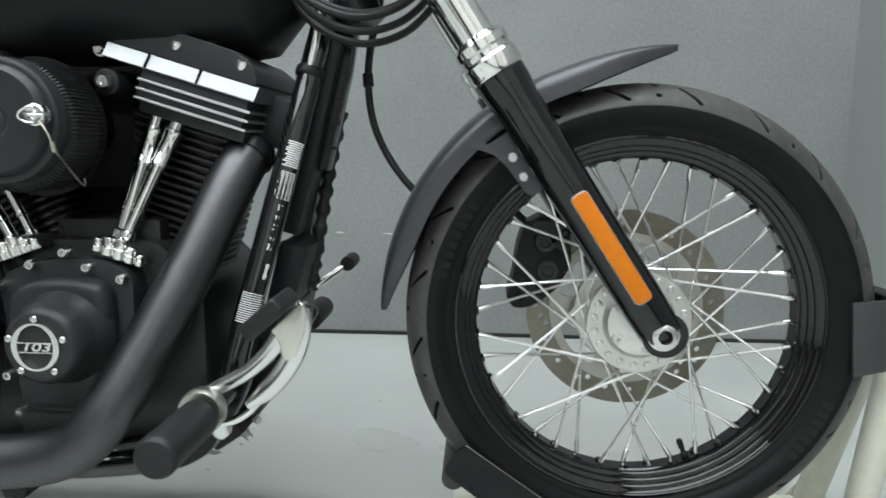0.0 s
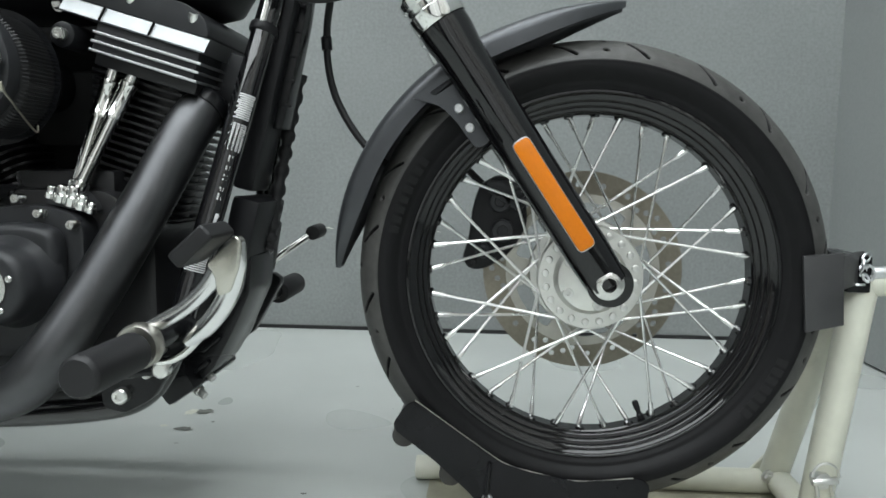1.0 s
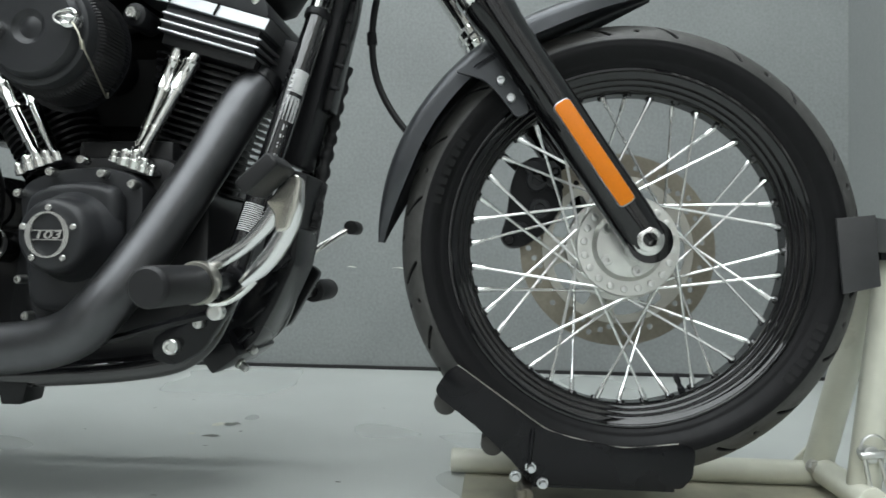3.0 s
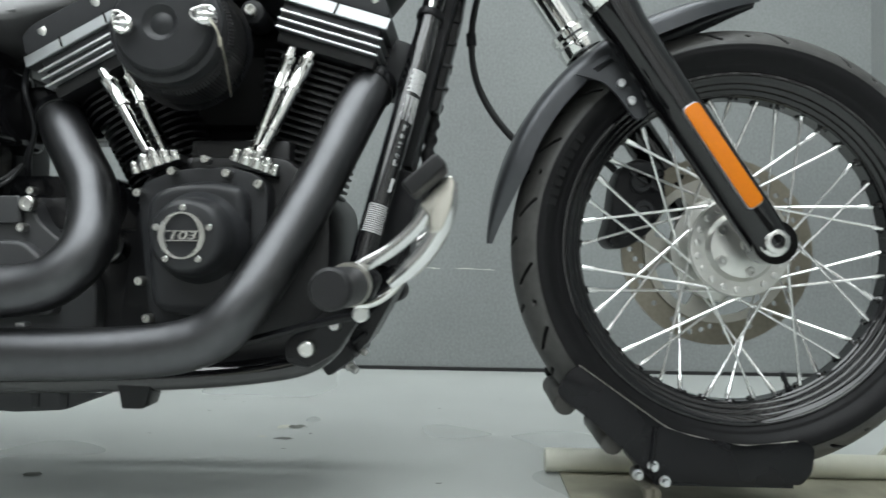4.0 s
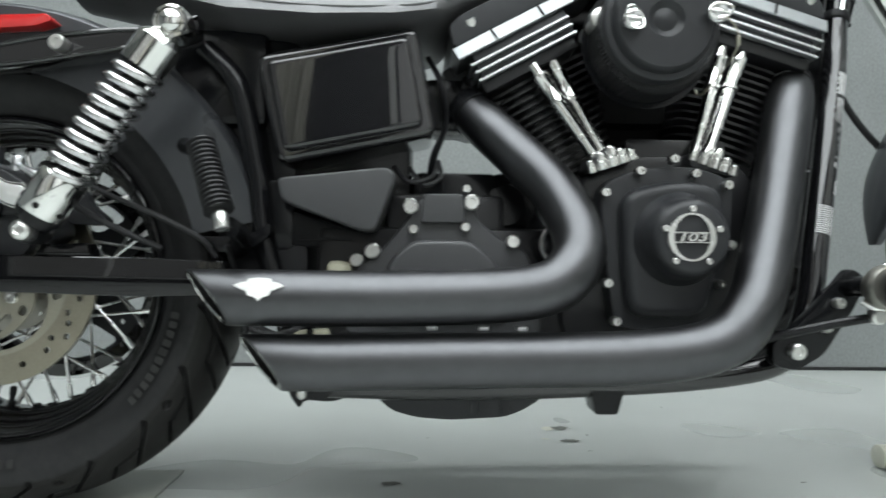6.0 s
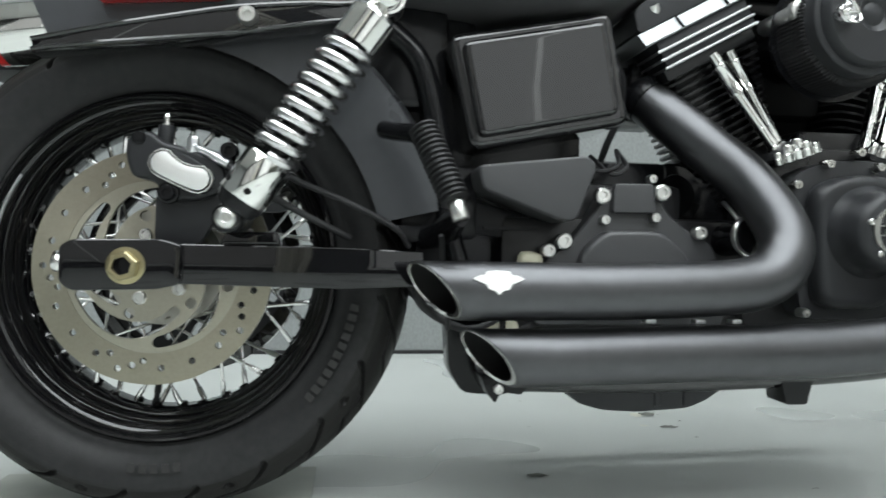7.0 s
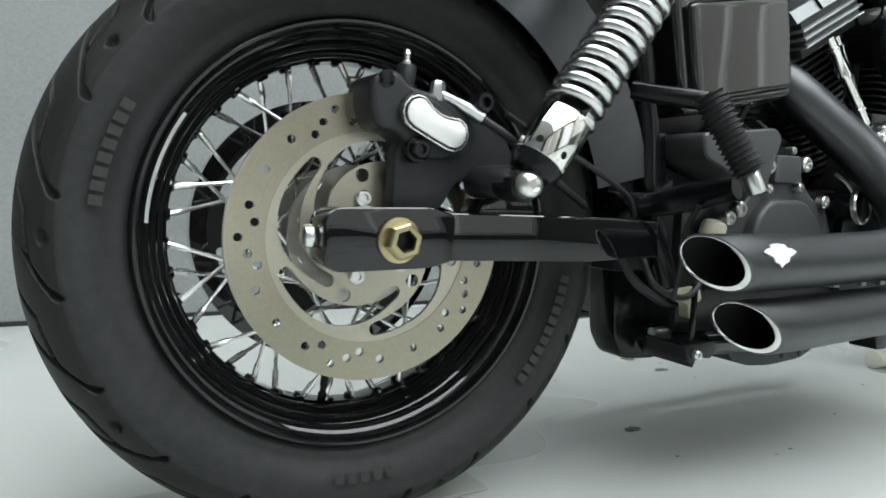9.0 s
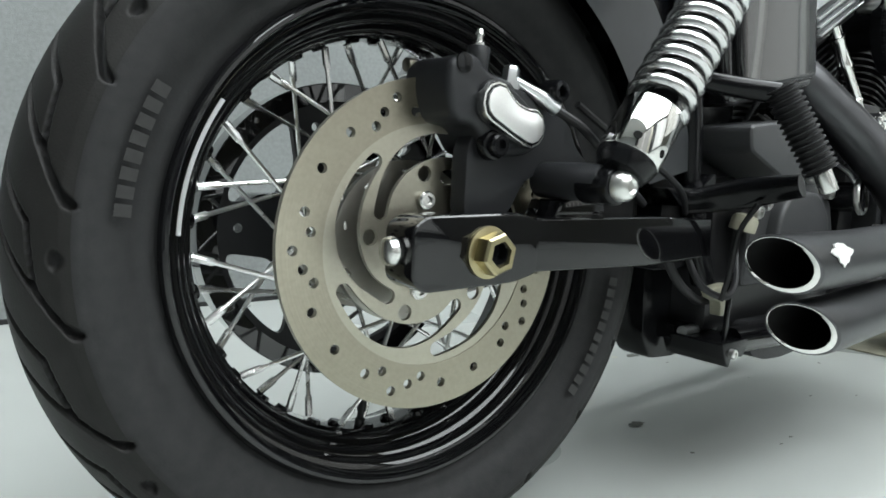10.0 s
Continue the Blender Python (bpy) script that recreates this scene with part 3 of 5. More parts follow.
lathe(bm, (RC[0], -0.08, RC[2]), (0, 1, 0), [(0, 0.03), (0.035, 0.03), (0.036, 0.074), (0.044, 0.074), (0.046, 0.04), (0.112, 0.04), (0.114, 0.074), (0.122, 0.074), (0.124, 0.05), (0.15, 0.05)], 48)
part("hub", bm, CARRIER, rear_wheel, "cast alloy hub")
bm = B()
ring_disc(bm, RC, 0.082, 0.032, 0.135, 0.154)
lathe(bm, (RC[0], 0.080, RC[2]), (0, 1, 0), [(0, 0.03), (0.002, 0.058), (0.02, 0.06), (0.022, 0.03)], 48)
part("drive_pulley", bm, GLOSS, rear_wheel, "black drive belt pulley")
windows = []
for k in range(5):
    span = [radians(72 * k + 20 + q) for q in (-25, -13, 0, 13, 25)]
    inner = [radians(72 * k + 20 + q) for q in (14, 0, -14)]
    windows.append(rounded([(RC[0] + 0.128 * math.sin(q), RC[2] + 0.128 * math.cos(q)) for q in span] + [(RC[0] + 0.082 * math.sin(q), RC[2] + 0.082 * math.cos(q)) for q in inner], 0.012, 4))
pins = [circle(RC[0] + 0.112 * math.sin(radians(72 * k - 16)), RC[2] + 0.112 * math.cos(radians(72 * k - 16)), 0.0045, 14) for k in range(5)]
part("pulley_web", cut_plate([circle(RC[0], RC[2], 0.137, 96), circle(RC[0], RC[2], 0.04, 40)] + windows + pins, 0.095, 0.008), SATIN, rear_wheel, "black pulley web with five windows")
# sidewall marks, plain
for w_ob, c, yy, lean, r0, r1, spans in ((front_wheel, FC, -0.0488, 0.0045, 0.268, 0.281, ((-78, -54), (112, 132))), (rear_wheel, RC, -0.0775, 0.001, 0.2405, 0.2515, ((-84, -61), (100, 132), (172, 188)))):
    for s0, s1 in spans:
        k = round((s1 - s0) / 3.0)
        for i in range(k):
            a = s0 + (s1 - s0) * i / k
            part("raised_mark", arc_plate(B(), c, yy, r0, r1, a, a + 2.0, 0.0004, 4, lean), FRONT_MARK if c is FC else TYRE_MARK, w_ob)
# balance weight strip
bm = arc_plate(B(), RC, -0.0565, 0.2026, 0.2058, -87, -57, 0.002)
part("balance_weight", bm, ALU, rear_wheel, "curved silver adhesive balance weight")
# the machine leans a little onto its side stand, and its rear wheel stands askew
for w, c, lean, yaw in ((front_wheel, FC, -1.5, 0.0), (rear_wheel, RC, -1.2, -3.8)):
    w.matrix_world = Matrix.Translation(c) @ pose(0, 0, 0, lean, 0, yaw) @ Matrix.Translation([-q for q in c])

# ---- front fork and fender ----
FD = Vector((1.430 - 1.644, 0, 0.699 - 0.378)).normalized()


def fork_leg(y, reflect):
    foot = Vector((1.644, y, 0.378))
    bm = B()
    lathe(bm, foot - FD * 0.004, FD, [(0, 0.022), (0.006, 0.027), (0.05, 0.0285), (0.3, 0.0285), (0.345, 0.0295), (0.37, 0.0325), (0.386, 0.0325)], 40)
    cyl(bm, (foot.x, y - 0.014, foot.z + 0.002), (foot.x, y + 0.02, foot.z + 0.002), 0.029)
    leg = part("fork_slider", bm, RIM_BLACK, bike, "gloss black fork slider")
    bm = B()
    lathe(bm, foot + FD * 0.383, FD, [(0, 0.0335), (0.004, 0.035), (0.02, 0.035), (0.024, 0.032), (0.03, 0.032), (0.033, 0.0345), (0.043, 0.0345), (0.05, 0.028)], 40)
    part("collar", bm, CHROME, leg, "chrome fork collar")
    part("fork_tube", cyl(B(), foot + FD * 0.42, foot + FD * 0.78, 0.0245, seg=40), CHROME, leg, "chrome fork tube")
    if reflect:
        u = FD.cross(Vector((0, 1, 0)))
        bm = B()
        m = Matrix((( -FD.x, 0, u.x, 0), (0, 1, 0, 0), (-FD.z, 0, u.z, 0), (0, 0, 0, 1)))
        m.translation = Vector((1.5705, y - 0.0285, 0.4905))
        prism(bm, rounded([(-0.0785, -0.0118), (0.0785, -0.0118), (0.0785, 0.0118), (-0.0785, 0.0118)], 0.008), 0.006, -0.003, 0.002, m=m)
        part("reflector_rim", bm, ALU, leg)
        bm = B()
        prism(bm, rounded([(-0.077, -0.0110), (0.077, -0.0110), (0.077, 0.0110), (-0.077, 0.0110)], 0.007), 0.004, -0.0055, 0.0015, m=m)
        part("reflector", bm, ORANGE, leg, "long orange reflector")
    bm = lathe(B(), (1.641, y - 0.0145 if reflect else y + 0.0205, 0.381), (0, -1 if reflect else 1, 0), [(0, 0.021), (0.004, 0.02), (0.005, 0.016), (0.012, 0.0155), (0.014, 0.012), (0.014, 0.009), (0.002, 0.008), (0.002, 0)], 32)
    part("axle_end", bm, ZINC, leg, "bright hollow axle end")


fork_leg(-0.107, True)
fork_leg(0.107, False)


def shell(bm, centre, arc, half, crown, edge, thick, a0, a1, n=48, m=24, flare=None, drops=(0, 0.06, 0.16, 0.32, 0.52, 1.0)):
    """A mudguard: a curved sheet round the wheel from a0 to a1 degrees (clockwise from the top)."""
    def at(i, j, off):
        t, s = i / n, j / m * 2 - 1
        a = radians(a0 + (a1 - a0) * t)
        w = half * (1 if flare is None else flare(t))
        q = abs(s)
        r = arc - crown * w / half * np.interp(q, (0, 0.3, 0.5, 0.64, 0.76, 1.0), drops) + off + edge(t)
        y = math.copysign(w * np.interp(q, (0, 0.3, 0.5, 0.64, 0.76, 1.0), (0, 0.5, 0.78, 0.93, 0.99, 1.0)), s)
        return (centre[0] + r * math.sin(a), centre[1] + y, centre[2] + r * math.cos(a))
    loops = []
    for i in range(n + 1):
        loops.append([at(i, j, 0) for j in range(m + 1)] + [at(i, j, -thick) for j in range(m, -1, -1)])
    rings(bm, loops)
    return bm


bm = shell(B(), FC, 0.359, 0.062, 0.034, lambda t: 0.016 * max(0, (t - 0.72) / 0.28) ** 1.5, 0.004, -89.5, 6, flare=lambda t: 0.14 + 0.86 * math.sin(min(1, t * 4.4) * math.pi / 2) if t < 0.23 else (1 - 0.8 * max(0, (t - 0.72) / 0.28) ** 2))
fender = part("front_fender", bm, DENIM, bike, "satin black front fender")
for y in (-0.078, 0.078):
    plate = rounded([(1.388, 0.611), (1.410, 0.622), (1.433, 0.640), (1.455, 0.629), (1.476, 0.593), (1.492, 0.555), (1.474, 0.547), (1.447, 0.583), (1.429, 0.600), (1.406, 0.607)], 0.008)
    slot = rounded([(1.414, 0.6175), (1.420, 0.6125), (1.446, 0.6295), (1.4405, 0.6355)], 0.003)
    part("fender_bracket", cut_plate([plate, slot], y, 0.006), DENIM, fender)
for x, z in ((1.452, 0.597), (1.466, 0.573)):
    part("fender_bolt", bolt(B(), (x, -0.083, z), r=0.0062, h=0.006), ALU, fender)

# front caliper on the far side
bm = B()
prism(bm, rounded([(1.478, 0.50), (1.505, 0.515), (1.545, 0.50), (1.548, 0.44), (1.525, 0.40), (1.49, 0.375), (1.465, 0.372), (1.452, 0.388), (1.462, 0.42), (1.468, 0.47)], 0.012), 0.1, 0.035, 0.006)
cal = part("front_caliper", bm, PLASTIC, bike, "black front brake caliper")
for x, z, r in ((1.508, 0.475, 0.017), (1.512, 0.432, 0.017), (1.484, 0.402, 0.011)):
    part("piston_boss", lathe(B(), (x, 0.037, z), (0, -1, 0), [(0, r), (0.008, r), (0.011, r * 0.85), (0.011, r * 0.5), (0.008, r * 0.45), (0.008, 0)], 24), SATIN, cal)
part("caliper_bridge", prism(B(), rounded([(1.488, 0.505), (1.535, 0.505), (1.545, 0.47), (1.535, 0.46), (1.49, 0.488)], 0.006), 0.036, 0.026, 0.003), SATIN, cal)
for x, z in ((1.467, 0.385), (1.535, 0.488)):
    part("caliper_bolt", bolt(B(), (x, 0.033, z), r=0.008), FRAME_BLACK, cal)
bm = tube(B(), [(1.31, 0.05, 0.98), (1.262, 0.05, 0.80), (1.246, 0.06, 0.705), (1.262, 0.06, 0.62), (1.32, 0.055, 0.54), (1.40, 0.075, 0.5), (1.44, 0.085, 0.53), (1.48, 0.08, 0.5)], 0.0055, 10)
hose = part("brake_hose", bm, RUBBER, bike)
bm = B()
rod(bm, (1.245, 0.06, 0.715), (1.2465, 0.06, 0.695), 0.008)
part("clip", bm, PLASTIC, hose)

# steering head, lower yoke and headlamp cables at the top
bm = B()
box(bm, (1.31, 0, 0.865), (0.09, 0.27, 0.035), (0, 33, 0), 0.01)
cyl(bm, (1.25, 0, 0.77), (1.17, 0, 0.92), 0.034)
part("steering_head", bm, FRAME_BLACK, bike)
bm = B()
for k, (dz, dy) in enumerate(((0, -0.05), (0.012, -0.08), (-0.012, -0.03), (0.02, -0.06))):
    tube(bm, [(1.13, dy + 0.02, 0.87 + dz), (1.185, dy - 0.02, 0.785 + dz), (1.25, dy - 0.03, 0.752 + dz), (1.31, dy, 0.77 + dz), (1.36, dy + 0.05, 0.83 + dz)], 0.005, 8)
part("cable", bm, RUBBER, bike)

# ---- frame ----
for side in (-1, 1):
    bm = tube(B(), [(1.21, side * 0.022, 0.80), (1.186, side * 0.045, 0.70), (1.168, side * 0.068, 0.616), (1.113, side * 0.120, 0.381), (1.090, side * 0.138, 0.285), (1.055, side * 0.148, 0.228), (0.98, side * 0.15, 0.206), (0.82, side * 0.15, 0.193), (0.62, side * 0.14, 0.185), (0.47, side * 0.125, 0.185)], 0.0165, 20)
    tubeob = part("frame_tube", bm, GLOSS, bike, "gloss black frame tube")
    if side < 0:
        # printed sticker wrapped on the tube: unreadable lines
        a, b = Vector((1.168, -0.068, 0.616)), Vector((1.113, -0.120, 0.381))
        d = (b - a).normalized()
        u = Vector((0, -1, 0)) - d * Vector((0, -1, 0)).dot(d)
        u.normalize()
        v = d.cross(u)
        rng = random.Random(4)
        L = (b - a).length
        for k in range(84):
            s = 0.003 + k * (L - 0.006) / 84
            gap = rng.random()
            if k in (12, 13, 27, 28) or 28 < k < 50 and gap < 0.3 or 50 <= k < 70 and k not in (56, 57, 58, 59, 60, 61, 62):
                continue
            w0, w1 = (-1.25, 0.2) if k < 28 else (-0.75, -0.2) if k < 50 else (-1.0, -0.65) if k < 70 else (-1.2, 0.6)
            w0, w1 = w0 + rng.random() * 0.12, w1 - rng.random() * 0.3 * (k < 50)
            h = (0.0018, 0.0024, 0.0029, 0.0013)[(k >= 28) + (k >= 50) + (k >= 70)]
            bm = B()
            loops = []
            for i in range(9):
                an = w0 + (w1 - w0) * i / 8
                n = u * math.cos(an) + v * math.sin(an)
                loops.append([a + d * q + n * r for q, r in ((s, 0.0164), (s + h, 0.0164), (s + h, 0.0168), (s, 0.0168))])
            rings(bm, loops)
            part("sticker_line", bm, PRINT, tubeob)
        part("clip", rod(B(), (1.1875, -0.042, 0.71), (1.1845, -0.046, 0.697), 0.0195), PLASTIC, tubeob)
        bm = tube(B(), [(1.20, -0.048, 0.79), (1.196, -0.05, 0.75), (1.188, -0.056, 0.712)], 0.006, 12)
        part("brake_line", bm, CHROME, tubeob, "bright brake line")
bm = B()
box(bm, (1.180, 0.0, 0.62), (0.03, 0.07, 0.27), (0, 14, 0), 0.006)
box(bm, (1.145, 0.0, 0.41), (0.04, 0.12, 0.14), (0, 14, 0), 0.008)
part("regulator", bm, PLASTIC, bike, "black regulator between the frame tubes")
bm = B()
pts = spline([(1.205, 0.06, 0.66), (1.189, 0.058, 0.585), (1.18, 0.045, 0.52), (1.172, 0.025, 0.45), (1.165, 0.02, 0.40)], 20)
tube(bm, pts, [0.0115, 0.0115, 0.0078, 0.0078] * 10 + [0.0115], 12, sub=1)
part("corrugated_conduit", bm, RUBBER, bike)

bm = B()
prism(bm, [(1.20, 0.78), (1.242, 0.78), (1.232, 0.72), (1.217, 0.655), (1.198, 0.575), (1.178, 0.575), (1.19, 0.65)], 0.03, -0.01, 0.003)
for k in range(5):
    box(bm, (1.222 - 0.006 * k, -0.011, 0.745 - 0.034 * k), (0.03, 0.006, 0.005), (0, 12, 0), 0.001)
part("harness_cover", bm, FRAME_BLACK, bike, "black ribbed plastic harness cover")
# Dark blocks fill the shaded gap between the cylinders.
bm = B()
box(bm, (0.888, 0.02, 0.60), (0.12, 0.10, 0.11), bev=0.02)
cyl(bm, (0.80, 0.0, 0.60), (0.98, 0.0, 0.62), 0.03)
box(bm, (0.885, 0.05, 0.53), (0.15, 0.1, 0.09), bev=0.02)
box(bm, (0.895, 0.03, 0.675), (0.16, 0.06, 0.07), bev=0.01)
part("intake_body", bm, INSIDE, bike, "black intake between the cylinders")

# ---- engine ----
TILT_F, TILT_R = radians(16.5), radians(-28.5)


def along(base, ang):
    """A frame whose z runs up a cylinder and whose x runs across it."""
    m = Matrix.Rotation(ang, 4, "Y")
    m.translation = Vector(base)
    return m


def cylinder_unit(base, ang, flip):
    m = along(base, ang)
    t = B()
    cyl(t, (0, 0, -0.27), (0, 0, 0.0), 0.056, seg=40)
    body = part("cylinder", merge(B(), t, m), FIN_BLACK, bike, "black finned engine cylinder", 30)
    for k in range(18):
        inner, outer = 0.104 - 0.0031 * k, 0.07 if k < 4 else 0.06
        x0, x1 = (-inner, outer) if flip > 0 else (-outer, inner)
        t = prism(B(), rounded([(x0, -0.076), (x1, -0.076), (x1, 0.076), (x0, 0.076)], 0.05, 8), 0, 0.0037, m=pose(0, 0, -0.026 - 0.0107 * k - 0.0037, -90, 0, 0))
        part("fin", merge(B(), t, m), FIN_BLACK, body)
    part("head_gasket_flange", merge(B(), box(B(), (0, 0, -0.016), (0.14, 0.2, 0.018), bev=0.004), m), FIN_BLACK, body)
    part("cylinder_head", merge(B(), box(B(), (flip * -0.004, 0, 0.01), (0.14, 0.212, 0.04), bev=0.004), m), SATIN, body)
    part("port_boss", merge(B(), box(B(), (flip * 0.075, 0.03, 0.01), (0.05, 0.13, 0.07), bev=0.008), m), SATIN, body)
    for k in range(3):
        t = box(B(), (0, 0, -0.008 + 0.0115 * k), (0.146, 0.226, 0.0034), bev=0.0012)
        part("machined_fin", merge(B(), t, m), ALU, body, "bright machined fin edge")
    t = B()
    lo, hi = (-0.122, 0.074) if flip > 0 else (-0.084, 0.122)
    rings(t, [[(lo, y0, w), (hi, y0, w), (hi, -y0, w), (lo, -y0, w)] for y0, w in ((-0.112, 0.0285), (-0.113, 0.030), (-0.106, 0.047), (-0.1, 0.0485))])
    part("rocker_band", merge(B(), t, m), BAND, body, "brushed silver rocker band")
    for q in (0.28, 0.62):
        part("band_seam", merge(B(), box(B(), (lo + (hi - lo) * q, -0.1098, 0.0385), (0.0014, 0.006, 0.019), (-22, 0, 0)), m), INSIDE, body)
    t = B()
    prism(t, rounded([(lo + 0.002, 0.048), (hi - 0.002, 0.048), (hi - 0.012, 0.07), (hi - 0.04, 0.082), (lo + 0.03, 0.084), (lo + 0.01, 0.078)], 0.008), 0.1, -0.1045, 0.018, 3)
    part("rocker_cover", merge(B(), t, m), SATIN, body, "satin black rocker cover")
    for x, y in ((flip * -0.04, -0.085), (flip * 0.045, -0.085)):
        part("rocker_bolt", merge(B(), bolt(B(), (x, y - 0.01, 0.06), (0, -0.5, 1), 0.008, 0.016), m), ZINC, body)


cylinder_unit((1.052, 0, 0.655), TILT_F, 1)
cylinder_unit((0.722, 0, 0.625), TILT_R, -1)

bm = B()
prism(bm, rounded([(0.80, 0.46), (0.86, 0.49), (1.0, 0.49), (1.06, 0.43), (1.06, 0.26), (1.0, 0.20), (0.82, 0.20), (0.77, 0.26)], 0.02), 0.12, -0.115, 0.012)
box(bm, (0.93, 0.0, 0.49), (0.14, 0.2, 0.05), bev=0.01)
case = part("crankcase", bm, FIN_BLACK, bike, "black engine crankcase")
bm = B()
prism(bm, rounded([(0.812, 0.445), (0.862, 0.466), (0.935, 0.471), (0.985, 0.455), (0.984, 0.368), (0.968, 0.318), (0.952, 0.262), (0.835, 0.262), (0.824, 0.323)], 0.022), -0.10, -0.150, 0.004, taper=1.0)
prism(bm, rounded([(0.832, 0.43), (0.87, 0.448), (0.93, 0.452), (0.966, 0.44), (0.966, 0.368), (0.952, 0.32), (0.942, 0.275), (0.845, 0.275), (0.838, 0.323)], 0.03, 6), -0.148, -0.176, 0.012, 4, taper=0.94)
lathe(bm, (0.906, -0.165, 0.376), (0, -1, 0), [(0, 0.062), (0.012, 0.058), (0.02, 0.052), (0.028, 0.049), (0.045, 0.047), (0.052, 0.043), (0.055, 0.038), (0.053, 0.0)], 64)
part("cam_cover", bm, SATIN, case, "satin black cam cover with round boss")
bm = B()
oval = [(0.903 + 0.0215 * math.sin(2 * math.pi * i / 64), 0.377 + 0.0262 * math.cos(2 * math.pi * i / 64)) for i in range(64)]
merge(bm, cut_plate([circle(0.903, 0.377, 0.0285, 64), oval], -0.2205, 0.004))
for z in (0.3822, 0.3708):
    box(bm, (0.903, -0.2212, z), (0.044, 0.003, 0.0012))
t = text_mesh("103", 0.0135, 0.0012)
merge(bm, t, pose(0.903, -0.2205, 0.3765, 90, 0, 0) @ Matrix.Diagonal((1.75, 1, 1, 1)))
part("emblem", bm, ZINC, case, "silver ring with the number 103")
for k in range(5):
    a = radians(72 * k)
    part("emblem_screw", bolt(B(), (0.904 + 0.034 * math.sin(a), -0.2195, 0.376 + 0.034 * math.cos(a)), r=0.0042, h=0.004, seg=12), ZINC, case)
for x, z in ((0.818, 0.434), (0.822, 0.32), (0.933, 0.46), (0.975, 0.446), (0.98, 0.37), (0.966, 0.32), (0.862, 0.462), (0.833, 0.272), (0.905, 0.478)):
    part("cover_bolt", bolt(B(), (x, -0.151, z), r=0.0062, h=0.012), ZINC, case)
# lifter blocks and pushrod tubes
for bx, lean in ((0.962, 1), (0.832, -1)):
    bm = B()
    prism(bm, rounded([(bx - 0.03, 0.468 + lean * 0.004), (bx + 0.03, 0.468 - lean * 0.01), (bx + 0.028, 0.480 - lean * 0.01), (bx + 0.01, 0.491 - lean * 0.003), (bx - 0.012, 0.493), (bx - 0.028, 0.484 + lean * 0.006)], 0.006), -0.07, -0.142, 0.004)
    block = part("lifter_block", bm, SATIN, case, "lifter block with chrome studs")
    for q, r, h in ((-0.026, 0.0062, 0.016), (-0.012, 0.0085, 0.022), (0.002, 0.009, 0.026), (0.015, 0.008, 0.019), (0.027, 0.0062, 0.014)):
        z = 0.470 - lean * q * 0.35
        part("stud", lathe(B(), (bx + q, -0.139, z), (lean * 0.3, -0.1, 1), [(0, r), (h * 0.45, r), (h * 0.5, r * 0.78), (h * 0.9, r * 0.78), (h, r * 0.6)], 14), CHROME, block)
for p0, p1 in (((0.962, -0.122, 0.486), (1.028, -0.088, 0.644)), ((0.950, -0.108, 0.487), (0.999, -0.088, 0.648)), ((0.821, -0.118, 0.476), (0.734, -0.097, 0.610)), ((0.834, -0.102, 0.482), (0.762, -0.088, 0.620))):
    a, b = Vector(p0), Vector(p1)
    L = (b - a).length
    bm = lathe(B(), a, b - a, [(0, 0.011), (0.014, 0.011), (0.016, 0.0078), (L * 0.24, 0.0078), (L * 0.245, 0.0092), (L * 0.275, 0.0092), (L * 0.28, 0.0082), (L * 0.60, 0.0086), (L * 0.605, 0.0112), (L * 0.64, 0.0112), (L * 0.65, 0.0102), (L * 0.84, 0.0102), (L * 0.85, 0.0112), (L * 0.89, 0.0112), (L * 0.9, 0.0078), (L, 0.0078)], 20)
    part("pushrod_tube", bm, CHROME, case, "chrome pushrod tube")

# air cleaner
AC = Vector((0.874, 0, 0.629))
bm = B()
n = 400
loops = []
for y, r in ((-0.13, 0.073), (-0.135, 0.0765), (-0.185, 0.0765), (-0.19, 0.072)):
    loops.append([(AC.x + (r - (0.0022 if i % 4 < 2 else 0)) * math.sin(2 * math.pi * i / n), y, AC.z + (r - (0.0022 if i % 4 < 2 else 0)) * math.cos(2 * math.pi * i / n)) for i in range(n)])
rings(bm, loops)
air = part("air_cleaner", bm, RUBBER, bike, "round black air cleaner with pleated side", 20)
bm = lathe(B(), (AC.x - 0.003, -0.19, AC.z + 0.005), (0, -1, 0), [(0, 0.0715), (0.012, 0.0715), (0.017, 0.07), (0.019, 0.0665), (0.019, 0.063), (0.026, 0.061), (0.03, 0.057), (0.031, 0.022), (0.028, 0.019), (0.026, 0.014), (0.028, 0.01), (0.029, 0.0)], 96)
part("face_cover", bm, SATIN, air, "satin black round cover")
lathe(bm := B(), (AC.x, -0.02, AC.z), (0, -1, 0), [(0, 0.035), (0.09, 0.035), (0.1, 0.075), (0.118, 0.084)], 48)
part("backing_plate", bm, FRAME_BLACK, air)
for kx, kz, turn in ((0.829, 0.629, 62), (0.929, 0.640, -8)):
    bm = lathe(B(), (kx, -0.2, kz), (0, -1, 0), [(0, 0.007), (0.017, 0.007), (0.019, 0.0125), (0.025, 0.0135), (0.03, 0.012), (0.032, 0.009), (0.031, 0.005), (0.033, 0.0)], 32)
    knob = part("chrome_knob", bm, SPRING, air, "chrome knob with a folding ring")
    loop = [(0.0142 * math.cos(a), 0.0088 * math.sin(a), 0.002 * math.cos(2 * a)) for a in (2 * math.pi * i / 28 for i in range(29))]
    part("folding_ring", merge(B(), tube(B(), loop, 0.0015, 8, sub=1), pose(kx, -0.2345, kz, 90, turn, 0)), CHROME, knob)
    part("cross_pin", rod(B(), (kx - 0.011, -0.2325, kz + 0.001), (kx + 0.011, -0.2325, kz - 0.001), 0.0018), CHROME, knob)
